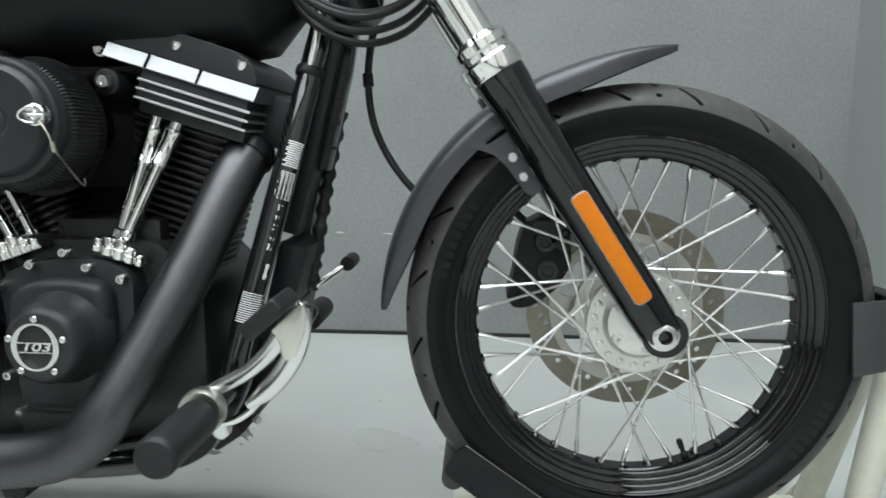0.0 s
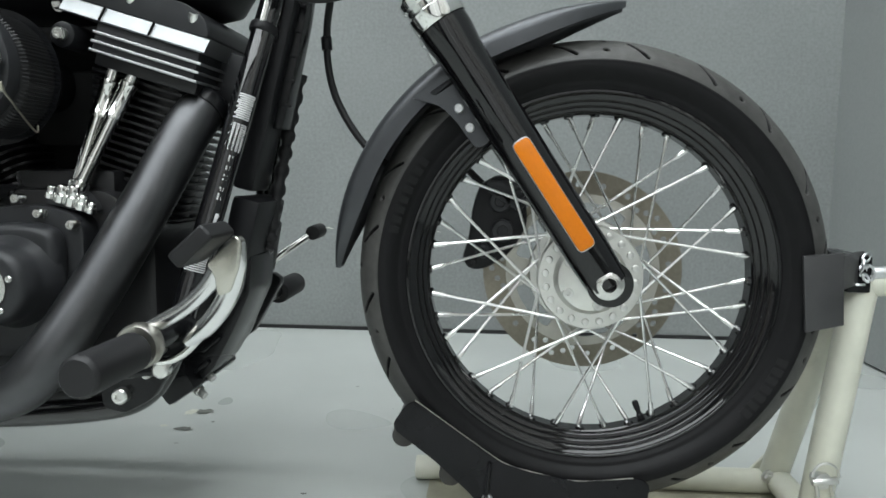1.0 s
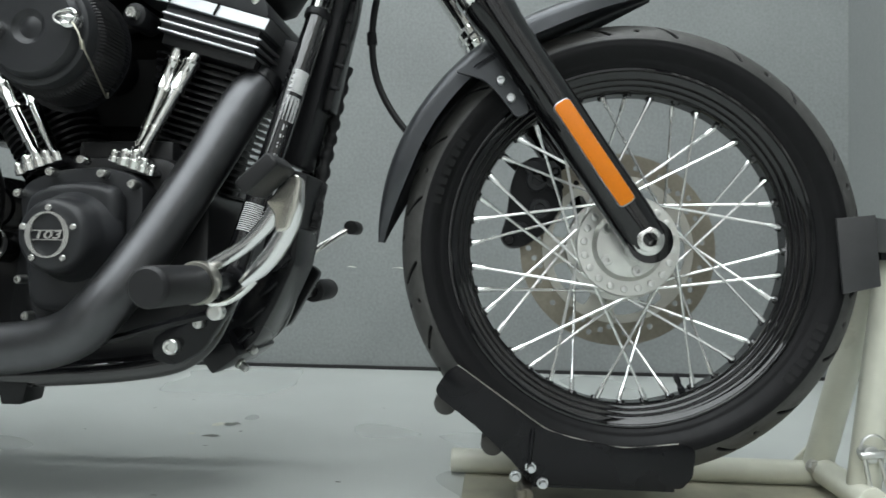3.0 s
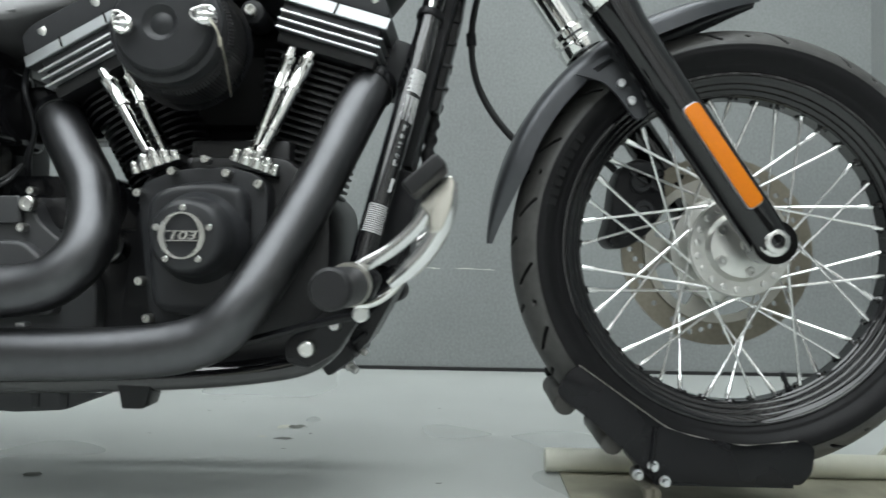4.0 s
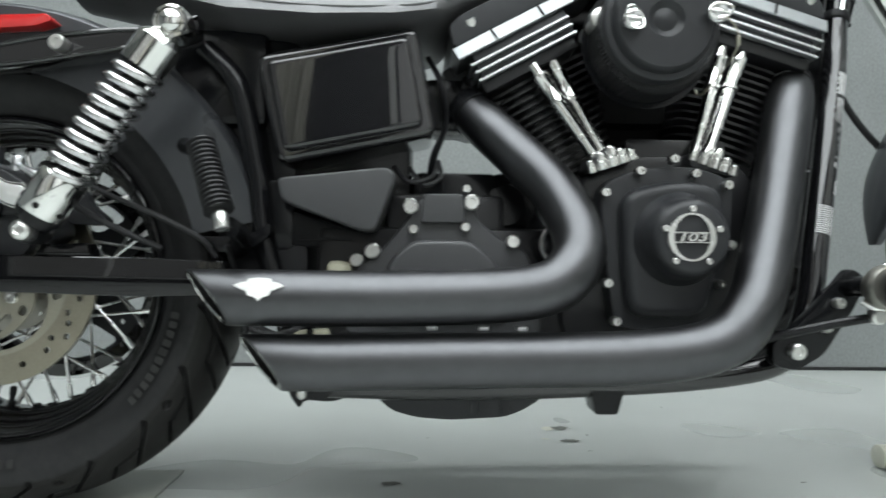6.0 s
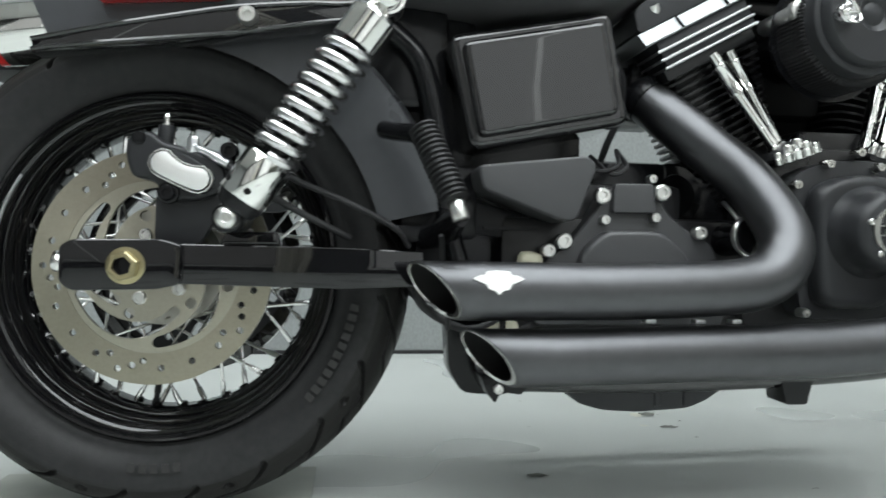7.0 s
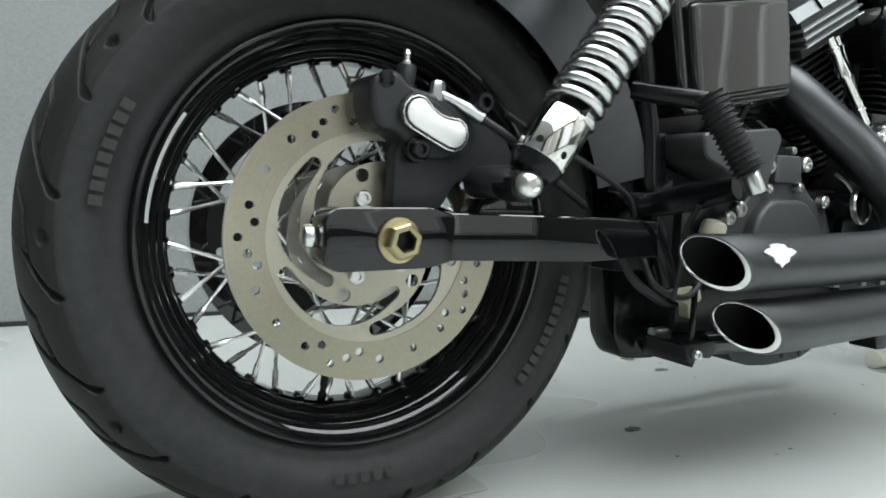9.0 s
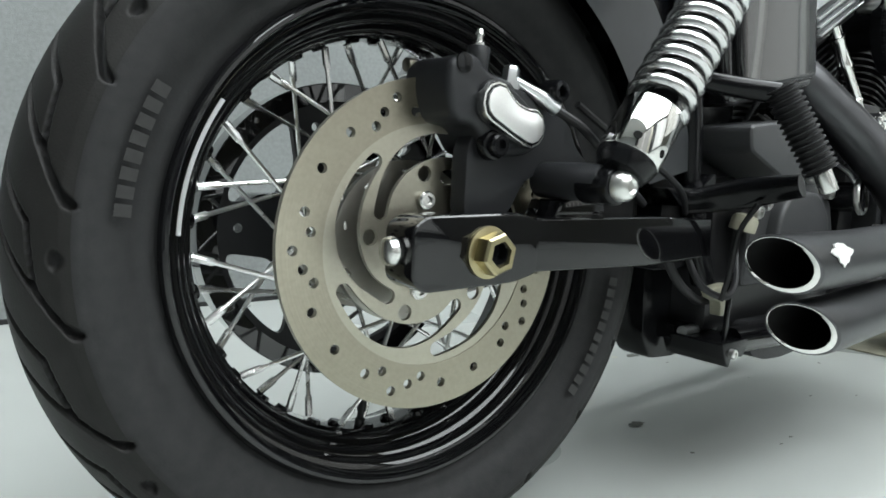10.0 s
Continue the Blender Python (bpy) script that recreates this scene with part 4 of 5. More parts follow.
bm = tube(B(), [(0.937, -0.234, 0.633), (0.946, -0.236, 0.620), (0.951, -0.234, 0.604), (0.950, -0.215, 0.588), (0.945, -0.19, 0.573), (0.939, -0.165, 0.561), (0.936, -0.155, 0.561), (0.934, -0.152, 0.568)], 0.0012, 8)
rod(bm, (0.9495, -0.235, 0.611), (0.951, -0.233, 0.600), 0.0026)
part("tether", bm, DISC, air, "thin steel tether")
bm = B()
rod(bm, (0.806, -0.1, 0.648), (0.806, -0.17, 0.648), 0.011)
rod(bm, (0.806, -0.165, 0.648), (0.806, -0.178, 0.648), 0.014)
part("breather_bolt", bm, ZINC, air)
part("breather_cap", rod(B(), (0.949, -0.07, 0.685), (0.949, -0.118, 0.685), 0.0165), PLASTIC, air)
part("breather_bolt", bolt(B(), (0.949, -0.118, 0.685), r=0.0085, h=0.01), ZINC, air)

# ---- exhaust ----


def exhaust(label, pts, r, cut):
    """A pipe along pts whose last length runs level to a slanted mouth at x = cut."""
    c = spline(pts, 10)
    loops, u = [], None
    seg = 40
    n = len(c)
    for i in range(n):
        d = (c[min(i + 1, n - 1)] - c[max(i - 1, 0)]).normalized()
        u = Vector((0, 1, 0)) - d * d.y if u is None else u - d * u.dot(d)
        u.normalize()
        v = d.cross(u)
        rr = r * min(1.0, 0.93 + i / n * 0.6)
        loops.append([c[i] + (u * math.cos(2 * math.pi * k / seg) + v * math.sin(2 * math.pi * k / seg)) * rr for k in range(seg)])
    cx, cy, cz = c[-1]

    def mouth(rr, back, dy=0.0, dz=0.0):
        out = []
        for p in loops[-1]:
            q = (p - c[-1]) * (rr / r) + Vector((0, dy, dz))
            out.append(Vector((cut + 0.55 * (-q.y) + 0.72 * (-q.z) + back, cy + q.y, cz + q.z)))
        return out
    bm = B()
    rings(bm, loops + [mouth(r, 0.004), mouth(r - 0.0006, 0.0012), mouth(r - 0.0024, 0.0)], cap=False)
    pipe = part("exhaust_pipe", bm, EXHAUST, bike, label)
    back = (c[0] - c[1]).normalized()
    part("port_collar", lathe(B(), c[0] - back * 0.012, back, [(0, 0.0305), (0.001, 0.0325), (0.014, 0.0325), (0.022, 0.029), (0.028, 0.021)], 36), FRAME_BLACK, pipe)
    # the lip is broad on its near, lower side and thins out above
    bm = B()
    rings(bm, [mouth(r - 0.0024, 0.0), mouth(r - 0.003, -0.0004), mouth(r - 0.0050, 0.0012, 0.0022, 0.0016), mouth(r - 0.0053, 0.002, 0.0022, 0.0016)], cap=False)
    part("chrome_tip", bm, CHROME, pipe, "chrome edged slash-cut tip")
    bm = B()
    rings(bm, [mouth(r - 0.0053, 0.002, 0.0022, 0.0016), mouth(r - 0.006, 0.03, 0.0016, 0.0016), mouth(r - 0.008, 0.16)], cap=False)
    bm.faces.new([bm.verts.new(p) for p in mouth(r - 0.008, 0.158)])
    part("pipe_bore", bm, INSIDE, pipe)
    return pipe


low_pipe = exhaust("matte black lower exhaust pipe", [(1.110, -0.058, 0.602), (1.095, -0.084, 0.569), (1.059, -0.128, 0.475), (1.017, -0.178, 0.372), (0.977, -0.218, 0.293), (0.93, -0.226, 0.252), (0.83, -0.225, 0.236), (0.64, -0.228, 0.232), (0.48, -0.234, 0.229)], 0.0315, 0.408)
up_pipe = exhaust("matte black upper exhaust pipe with badge", [(0.652, -0.062, 0.556), (0.680, -0.090, 0.522), (0.713, -0.117, 0.485), (0.754, -0.152, 0.436), (0.776, -0.192, 0.376), (0.762, -0.213, 0.335), (0.712, -0.222, 0.310), (0.571, -0.228, 0.302), (0.42, -0.235, 0.301)], 0.0315, 0.348)
bm = B()
shape = [(-0.027, 0.001), (-0.02, 0.005), (-0.014, 0.0055), (-0.012, 0.010), (0.0, 0.0115), (0.012, 0.010), (0.014, 0.0055), (0.02, 0.005), (0.027, 0.001), (0.019, -0.003), (0.014, -0.0045), (0.011, -0.010), (0.004, -0.012), (0.0, -0.016), (-0.004, -0.012), (-0.011, -0.010), (-0.014, -0.0045), (-0.019, -0.003)]
t = B()
vs = []
for x, s in shape:
    a = s / 0.0325 + 0.42
    vs.append(t.verts.new((0.412 + x, -0.235 - 0.0321 * math.cos(a), 0.3015 + 0.0321 * math.sin(a))))
t.faces.new(vs)
ret = bmesh.ops.extrude_face_region(t, geom=t.faces[:])
bmesh.ops.translate(t, vec=(0, -0.0012, 0.0004), verts=[g for g in ret["geom"] if isinstance(g, bmesh.types.BMVert)])
merge(bm, t)
part("badge", bm, WHITE_MARK, up_pipe, "small pale winged badge shape")
for x in (0.60, 0.66, 0.705):
    part("pipe_clamp", box(B(), (x, -0.212, 0.267), (0.012, 0.012, 0.005), bev=0.001), ALU, low_pipe)

# ---- gearbox, oil tank and side panels ----
bm = B()
box(bm, (0.63, 0.0, 0.29), (0.36, 0.2, 0.2), bev=0.015)
box(bm, (0.62, 0.0, 0.40), (0.16, 0.18, 0.07), bev=0.012)
gearbox = part("gearbox", bm, FIN_BLACK, bike, "black gearbox casing")
bm = B()
prism(bm, rounded([(0.584, 0.426), (0.651, 0.427), (0.662, 0.398), (0.69, 0.375), (0.725, 0.36), (0.745, 0.31), (0.745, 0.25), (0.49, 0.25), (0.50, 0.335), (0.53, 0.352), (0.564, 0.392)], 0.012), -0.08, -0.122, 0.006, 3)
prism(bm, rounded([(0.575, 0.372), (0.652, 0.373), (0.69, 0.34), (0.70, 0.27), (0.53, 0.27), (0.545, 0.345)], 0.015), -0.118, -0.138, 0.006, 3, taper=0.96)
prism(bm, rounded([(0.589, 0.431), (0.641, 0.432), (0.644, 0.394), (0.586, 0.393)], 0.006), -0.118, -0.132, 0.004, 3)
part("gearbox_cover", bm, PANEL, gearbox, "satin black gearbox cover")
for x, z, r, y in ((0.573, 0.415, 0.0105, -0.128), (0.652, 0.421, 0.0105, -0.128), (0.577, 0.385, 0.0065, -0.126), (0.644, 0.389, 0.0065, -0.126), (0.525, 0.357, 0.0105, -0.125), (0.505, 0.345, 0.009, -0.125), (0.706, 0.371, 0.009, -0.125), (0.646, 0.440, 0.006, -0.11)):
    part("gearbox_bolt", bolt(B(), (x, y + 0.001, z), r=r, h=0.008), ZINC, gearbox)
cap = part("filler_cap", lathe(B(), (0.757, -0.09, 0.362), (0.12, -1, 0.1), [(0.052, 0.022), (0.055, 0.0275), (0.06, 0.0275), (0.062, 0.026), (0.062, 0.0235), (0.058, 0.022)], 36), ZINC, gearbox, "bright filler cap ring with a black face")
part("cap_neck", cyl(B(), (0.757, -0.09, 0.362), Vector((0.757, -0.09, 0.362)) + Vector((0.12, -1, 0.1)).normalized() * 0.053, 0.022), FRAME_BLACK, cap)
part("cap_face", lathe(B(), (0.757, -0.09, 0.362), (0.12, -1, 0.1), [(0.052, 0.0238), (0.0605, 0.0236), (0.0612, 0.022), (0.0612, 0.0)], 36), GLOSS, cap)
part("dipstick", tube(B(), [(0.752, -0.142, 0.386), (0.744, -0.135, 0.40), (0.741, -0.12, 0.412)], 0.003, 8), ALU, gearbox)
bm = lathe(B(), (0.482, -0.12, 0.322), (0.1, -0.2, 1), [(0, 0.016), (0.014, 0.016), (0.019, 0.013), (0.021, 0.006)], 24)
part("pale_plug", bm, RAMP, gearbox, "dull pale plug")

bm = B()
prism(bm, rounded([(0.372, 0.604), (0.578, 0.647), (0.606, 0.507), (0.404, 0.464)], 0.016, 6), -0.015, -0.134, 0.016, 6)
prism(bm, rounded([(0.388, 0.594), (0.567, 0.631), (0.589, 0.516), (0.412, 0.479)], 0.012, 6), -0.128, -0.1455, 0.0105, 5)
part("battery_box", bm, GLOSS, bike, "mirror gloss black side box")
bm = B()
prism(bm, rounded([(0.408, 0.445), (0.544, 0.461), (0.556, 0.449), (0.530, 0.381), (0.513, 0.380), (0.414, 0.416)], 0.009), -0.08, -0.160, 0.006, 3)
part("side_panel", bm, PANEL, bike, "matte black triangular side panel")
bm = B()
prism(bm, [(0.41, 0.41), (0.50, 0.385), (0.50, 0.36), (0.41, 0.36)], -0.04, -0.095, 0.004)
box(bm, (0.462, -0.1, 0.372), (0.07, 0.006, 0.004))
part("lower_panel", bm, PLASTIC, bike)
# dark mass of frame and tank between the panels
bm = B()
box(bm, (0.48, 0.0, 0.50), (0.19, 0.10, 0.26), bev=0.02)
box(bm, (0.37, 0.0, 0.40), (0.10, 0.20, 0.10), bev=0.01)
box(bm, (0.86, 0.0, 0.72), (0.40, 0.05, 0.06), bev=0.01)
box(bm, (0.36, 0.0, 0.54), (0.12, 0.15, 0.24), bev=0.02)
box(bm, (0.74, 0.02, 0.40), (0.12, 0.14, 0.11), bev=0.02)
box(bm, (0.63, 0.0, 0.567), (0.1, 0.09, 0.078), bev=0.02)
box(bm, (0.318, 0.0, 0.585), (0.125, 0.19, 0.13), bev=0.015)
box(bm, (0.675, 0.0, 0.568), (0.07, 0.1, 0.085), bev=0.015)
part("frame_backbone", bm, FRAME_BLACK, bike)
bm = B()
lathe(bm, (0.705, 0.07, 0.424), (0, -1, 0), [(0, 0.04), (0.012, 0.046), (0.115, 0.046), (0.122, 0.042), (0.124, 0.03), (0.13, 0.028), (0.13, 0)], 40)
box(bm, (0.635, 0.0, 0.436), (0.12, 0.12, 0.066), bev=0.012)
part("starter_motor", bm, FRAME_BLACK, bike, "black round starter motor housing")
bm = B()
tube(bm, [(0.30, -0.10, 0.62), (0.345, -0.105, 0.57), (0.372, -0.105, 0.46), (0.385, -0.105, 0.36), (0.42, -0.11, 0.26)], 0.014, 14)
tube(bm, [(0.30, 0.10, 0.62), (0.345, 0.105, 0.57), (0.372, 0.105, 0.46), (0.385, 0.105, 0.36), (0.42, 0.11, 0.26)], 0.014, 14)
part("rear_frame_tube", bm, FRAME_BLACK, bike)
# wires by the box
rng = random.Random(3)
for k in range(2):
    q, p = rng.random(), rng.random()
    part("wire", tube(B(), [(0.592 + 0.008 * q, -0.05, 0.63), (0.606 + 0.02 * q, -0.07 - 0.02 * p, 0.585), (0.606 + 0.024 * p, -0.06 - 0.03 * q, 0.535), (0.595 + 0.03 * q, -0.06, 0.49), (0.585 + 0.02 * p, -0.04, 0.45)], 0.0032, 8), PLASTIC, bike)
for k in range(2):
    part("wire", tube(B(), [(0.55 + 0.02 * k, -0.09, 0.47), (0.57 + 0.02 * k, -0.115, 0.448 - 0.004 * k), (0.60 + 0.012 * k, -0.11, 0.455), (0.61, -0.08, 0.48)], 0.003, 8), RUBBER, bike)

# sump, kick bracket and rails' feet
bm = B()
prism(bm, rounded([(0.523, 0.2), (0.532, 0.168), (0.552, 0.150), (0.585, 0.141), (0.63, 0.138), (0.70, 0.142), (0.726, 0.152), (0.79, 0.195)], 0.01), 0.11, -0.115, 0.008)
for x in (0.66, 0.70):
    box(bm, (x, 0, 0.155), (0.012, 0.235, 0.02), bev=0.003)
part("oil_pan", bm, SATIN, bike, "black oil pan under the gearbox")
bm = B()
prism(bm, rounded([(0.79, 0.20), (0.862, 0.20), (0.842, 0.186), (0.834, 0.157), (0.806, 0.157), (0.8, 0.186)], 0.003), -0.125, -0.165, 0.003)
part("rail_foot", bm, FRAME_BLACK, bike)
bm = B()
prism(bm, rounded([(0.42, 0.19), (0.49, 0.19), (0.47, 0.168), (0.445, 0.172), (0.438, 0.158), (0.428, 0.17)], 0.003), -0.06, -0.142, 0.003)
part("lower_bracket", bm, FRAME_BLACK, bike)
part("bracket_bolt", bolt(B(), (0.441, -0.143, 0.176), r=0.006, h=0.006), ZINC, bike)
bm = B()
prism(bm, rounded([(0.386, 0.30), (0.50, 0.30), (0.50, 0.158), (0.47, 0.146), (0.413, 0.150), (0.393, 0.182)], 0.012), 0.0, -0.05, 0.006)
box(bm, (0.44, -0.06, 0.19), (0.035, 0.03, 0.02), bev=0.003)
part("stabiliser_mount", bm, FRAME_BLACK, bike)
bm = B()
cyl(bm, (0.425, -0.085, 0.193), (0.455, -0.085, 0.193), 0.007, seg=12)
part("sensor_plug", bm, ALU, bike)
bm = B()
tube(bm, [(0.36, -0.12, 0.30), (0.365, -0.14, 0.265), (0.40, -0.15, 0.25), (0.44, -0.14, 0.262), (0.47, -0.12, 0.30)], 0.004, 8)
tube(bm, [(0.33, -0.135, 0.345), (0.31, -0.14, 0.37), (0.25, -0.14, 0.40), (0.2, -0.135, 0.42), (0.15, -0.13, 0.445)], 0.0035, 8)
tube(bm, [(0.36, -0.2, 0.36), (0.365, -0.18, 0.33), (0.372, -0.17, 0.29), (0.375, -0.16, 0.25)], 0.003, 8)
part("rear_brake_line", bm, RUBBER, bike)

# clutter round the lower engine mount
bm = B()
prism(bm, rounded([(0.424, 0.252), (0.468, 0.256), (0.474, 0.240), (0.462, 0.234), (0.458, 0.216), (0.450, 0.216), (0.448, 0.234), (0.430, 0.240)], 0.004), -0.105, -0.12, 0.002)
part("drain_cup", bm, RAMP, bike, "dull pale plastic drain cup")
part("connector", rod(B(), (0.468, -0.08, 0.184), (0.505, -0.08, 0.193), 0.0085), ALU, bike, "bright cable connector")
part("connector", rod(B(), (0.515, -0.08, 0.216), (0.505, -0.08, 0.198), 0.006), ZINC, bike, "bright cable connector")
part("loop_hose", tube(B(), [(0.335, -0.11, 0.30), (0.352, -0.115, 0.272), (0.388, -0.11, 0.250), (0.44, -0.1, 0.233), (0.49, -0.1, 0.246), (0.53, -0.09, 0.276), (0.535, -0.08, 0.33)], 0.0055, 10), RUBBER, bike)
part("loop_hose", tube(B(), [(0.535, -0.085, 0.27), (0.525, -0.085, 0.24), (0.515, -0.08, 0.216)], 0.005, 10), RUBBER, bike)
part("mount_strap", prism(B(), [(0.444, 0.262), (0.452, 0.262), (0.450, 0.18), (0.446, 0.165), (0.438, 0.165), (0.442, 0.18)], -0.128, -0.132, 0.001), FRAME_BLACK, bike)

# ---- seat and fuel tank ----


def loft(bm, sections, n=28, low=None):
    """Rounded sections (x, z middle, half width, half height, squareness) joined into one body."""
    loops = []
    for x, zc, w, h, e in sections:
        loops.append([(x, w * math.copysign(abs(math.cos(a)) ** e, math.cos(a)), zc + (h if low is None or math.sin(a) > 0 else min(h, low)) * math.copysign(abs(math.sin(a)) ** e, math.sin(a))) for a in (2 * math.pi * i / n for i in range(n))])
    rings(bm, loops)
    return bm


def smooth_sections(keys, k=6):
    a = np.array(keys)
    t = np.linspace(0, len(a) - 1, (len(a) - 1) * k + 1)
    return [[np.interp(q, range(len(a)), a[:, c]) for c in range(a.shape[1])] for q in t]


bm = loft(B(), smooth_sections([(0.10, 0.715, 0.05, 0.02, 1.15), (0.18, 0.708, 0.10, 0.045, 1.15), (0.28, 0.674, 0.135, 0.09, 1.3), (0.34, 0.656, 0.155, 0.11, 1.35), (0.45, 0.648, 0.165, 0.12, 1.4), (0.55, 0.654, 0.158, 0.11, 1.35), (0.61, 0.672, 0.13, 0.09, 1.2), (0.69, 0.73, 0.05, 0.03, 1.0)]), low=0.016)
seat = part("seat", bm, SEAT_LEATHER, bike, "black leather solo seat", 60)
part("piping", tube(B(), [(0.24, -0.118, 0.696), (0.32, -0.142, 0.676), (0.40, -0.155, 0.6635), (0.48, -0.158, 0.660), (0.56, -0.148, 0.667), (0.62, -0.118, 0.688)], 0.0028, 8), SEAT_LEATHER, seat)
bm = loft(B(), smooth_sections([(0.60, 0.80, 0.03, 0.03, 0.8), (0.64, 0.81, 0.09, 0.078, 0.7), (0.74, 0.83, 0.13, 0.115, 0.65), (0.90, 0.835, 0.14, 0.122, 0.65), (1.03, 0.836, 0.132, 0.118, 0.65), (1.12, 0.836, 0.10, 0.104, 0.7), (1.17, 0.84, 0.045, 0.06, 0.8)]), 40)
part("fuel_tank", bm, TANK_BLACK, bike, "black fuel tank", 60)
part("ignition_coil", box(B(), (1.0, -0.055, 0.752), (0.12, 0.05, 0.03), (0, -8, 0), 0.006), PLASTIC, bike)
part("ignition_lead", tube(B(), [(0.9, -0.07, 0.745), (0.99, -0.085, 0.73), (1.06, -0.08, 0.737), (1.12, -0.05, 0.765)], 0.006, 10), PLASTIC, bike)
part("ignition_lead", tube(B(), [(0.82, -0.06, 0.72), (0.88, -0.08, 0.735), (0.96, -0.07, 0.745)], 0.005, 10), PLASTIC, bike)
for p in ((1.035, -0.09, 0.748), (0.93, -0.09, 0.728)):
    part("tank_bolt", hexbolt(B(), p, r=0.007), ZINC, bike)

# ---- rear end ----
bm = shell(B(), RC, 0.366, 0.112, 0.092, lambda t: 0.0, 0.004, -24, 77, n=64, drops=(0, 0.02, 0.05, 0.09, 0.16, 1.0))
part("rear_fender", bm, DENIM, bike, "satin black rear fender")
for side in (-1, 1):
    bm = B()
    low = [(-0.09, 0.551), (-0.058, 0.557), (0.03, 0.569), (0.118, 0.581), (0.166, 0.590), (0.215, 0.599), (0.26, 0.607), (0.305, 0.622)]
    high = [(-0.09, 0.570), (-0.02, 0.588), (0.07, 0.608), (0.13, 0.620), (0.206, 0.629), (0.255, 0.632), (0.305, 0.648)]
    prism(bm, low + high[::-1], side * 0.118, side * 0.148, 0.003)
    for edge, dz in ((low, 0.004), (high, -0.004)):
        tube(bm, [(x, side * 0.148, z + dz) for x, z in edge], 0.0032, 8)
    strut = part("fender_strut", bm, GLOSS, bike, "gloss black fender strut")
    if side < 0:
        bm = B()
        bolt(bm, (0.14, -0.15, 0.6045), r=0.0105, h=0.012)
        part("strut_bolt", bm, ZINC, strut)
        bm = B()
        prism(bm, rounded([(-0.03, 0.620), (0.10, 0.632), (0.122, 0.640), (0.115, 0.648), (-0.03, 0.640)], 0.004), -0.10, -0.135, 0.003)
        part("side_reflector", bm, RED, strut, "long red side reflector")
bm = B()
lathe(bm, (-0.105, -0.03, 0.612), (-1, 0.12, -0.14), [(-0.07, 0.004), (-0.066, 0.012), (-0.056, 0.02), (-0.04, 0.0275), (-0.018, 0.0335), (0.01, 0.0372), (0.04, 0.0388), (0.066, 0.0392)], 40)
signal = part("turn_signal", bm, CHROME, bike, "chrome bullet turn signal with red lens")
bm = lathe(B(), (-0.170, -0.022, 0.603), (-1, 0.12, -0.14), [(0, 0.0385), (0.012, 0.0385), (0.02, 0.03), (0.024, 0.01)], 40)
part("lens", bm, RED, signal, "red lens")
bm = B()
tube(bm, [(-0.06, -0.03, 0.63), (-0.09, -0.03, 0.614)], 0.01, 12)
part("stalk", bm, FRAME_BLACK, signal)
bm = B()
prism(bm, rounded([(-0.223, 0.583), (-0.12, 0.60), (-0.10, 0.59), (-0.16, 0.565), (-0.225, 0.562)], 0.006), 0.09, 0.0, 0.003)
part("plate_holder", bm, PLASTIC, bike)

# swingarm
for side in (-1, 1):
    bm = B()
    y0, y1 = side * 0.128, side * 0.158
    prism(bm, rounded([(-0.053, 0.340), (-0.041, 0.348), (0.052, 0.350), (0.076, 0.343), (0.074, 0.300), (0.048, 0.294), (-0.041, 0.292), (-0.053, 0.301)], 0.006), y0, y1 + side * 0.006, 0.003, 3)
    prism(bm, [(0.07, 0.345), (0.25, 0.344), (0.345, 0.341), (0.35, 0.30), (0.25, 0.296), (0.07, 0.300)], y0 + side * -0.02, y1, 0.003, 3)
    prism(bm, [(0.111, 0.344), (0.119, 0.359), (0.176, 0.361), (0.181, 0.344)], y0 + side * -0.02, y0 + side * 0.018, 0.003)
    arm = part("swingarm", bm, RIM_BLACK, bike, "gloss black swingarm")
    if side < 0:
        bm = B()
        lathe(bm, (0.017, -0.164, 0.320), (0, -1, 0), [(0, 0.0205), (0.003, 0.0205), (0.004, 0.016)], 32)
        lathe(bm, (0.017, -0.168, 0.320), (0, -1, 0), [(0, 0.0168), (0.011, 0.0168), (0.013, 0.015), (0.013, 0.0105), (0.002, 0.0098)], 6, cap=False, phase=0.3)
        part("axle_nut", bm, GOLD, arm, "yellow zinc hexagon axle nut")
        bm = lathe(B(), (0.017, -0.168, 0.320), (0, -1, 0), [(0, 0.0102), (0.010, 0.0098), (0.0105, 0.008), (0.003, 0.0075), (0.003, 0)], 24)
        part("axle_end", bm, FRAME_BLACK, arm)
        bm = B()
        rod(bm, (-0.052, -0.146, 0.322), (-0.066, -0.146, 0.322), 0.011, 0.5)
        part("adjuster_screw", bm, ZINC, arm)
bm = B()
box(bm, (0.39, 0.0, 0.32), (0.1, 0.2, 0.09), bev=0.012)
part("swingarm_pivot", bm, PLASTIC, bike)
# caliper bracket and caliper
bm = B()
prism(bm, rounded([(0.033, 0.345), (0.034, 0.40), (0.05, 0.43), (0.11, 0.45), (0.158, 0.427), (0.167, 0.408), (0.19, 0.39), (0.175, 0.384), (0.128, 0.386), (0.101, 0.373), (0.084, 0.345)], 0.008), -0.096, -0.116, 0.004)
rod(bm, (0.129, -0.11, 0.376), (0.129, -0.185, 0.376), 0.0165)
part("caliper_bracket", bm, SATIN, bike)
bm = B()
prism(bm, rounded([(0.004, 0.469), (0.03, 0.476), (0.044, 0.462), (0.068, 0.458), (0.1, 0.448), (0.116, 0.43), (0.110, 0.405), (0.085, 0.395), (0.050, 0.394), (0.034, 0.418), (0.010, 0.42), (0.002, 0.445)], 0.010, 5), -0.065, -0.127, 0.007, 4)
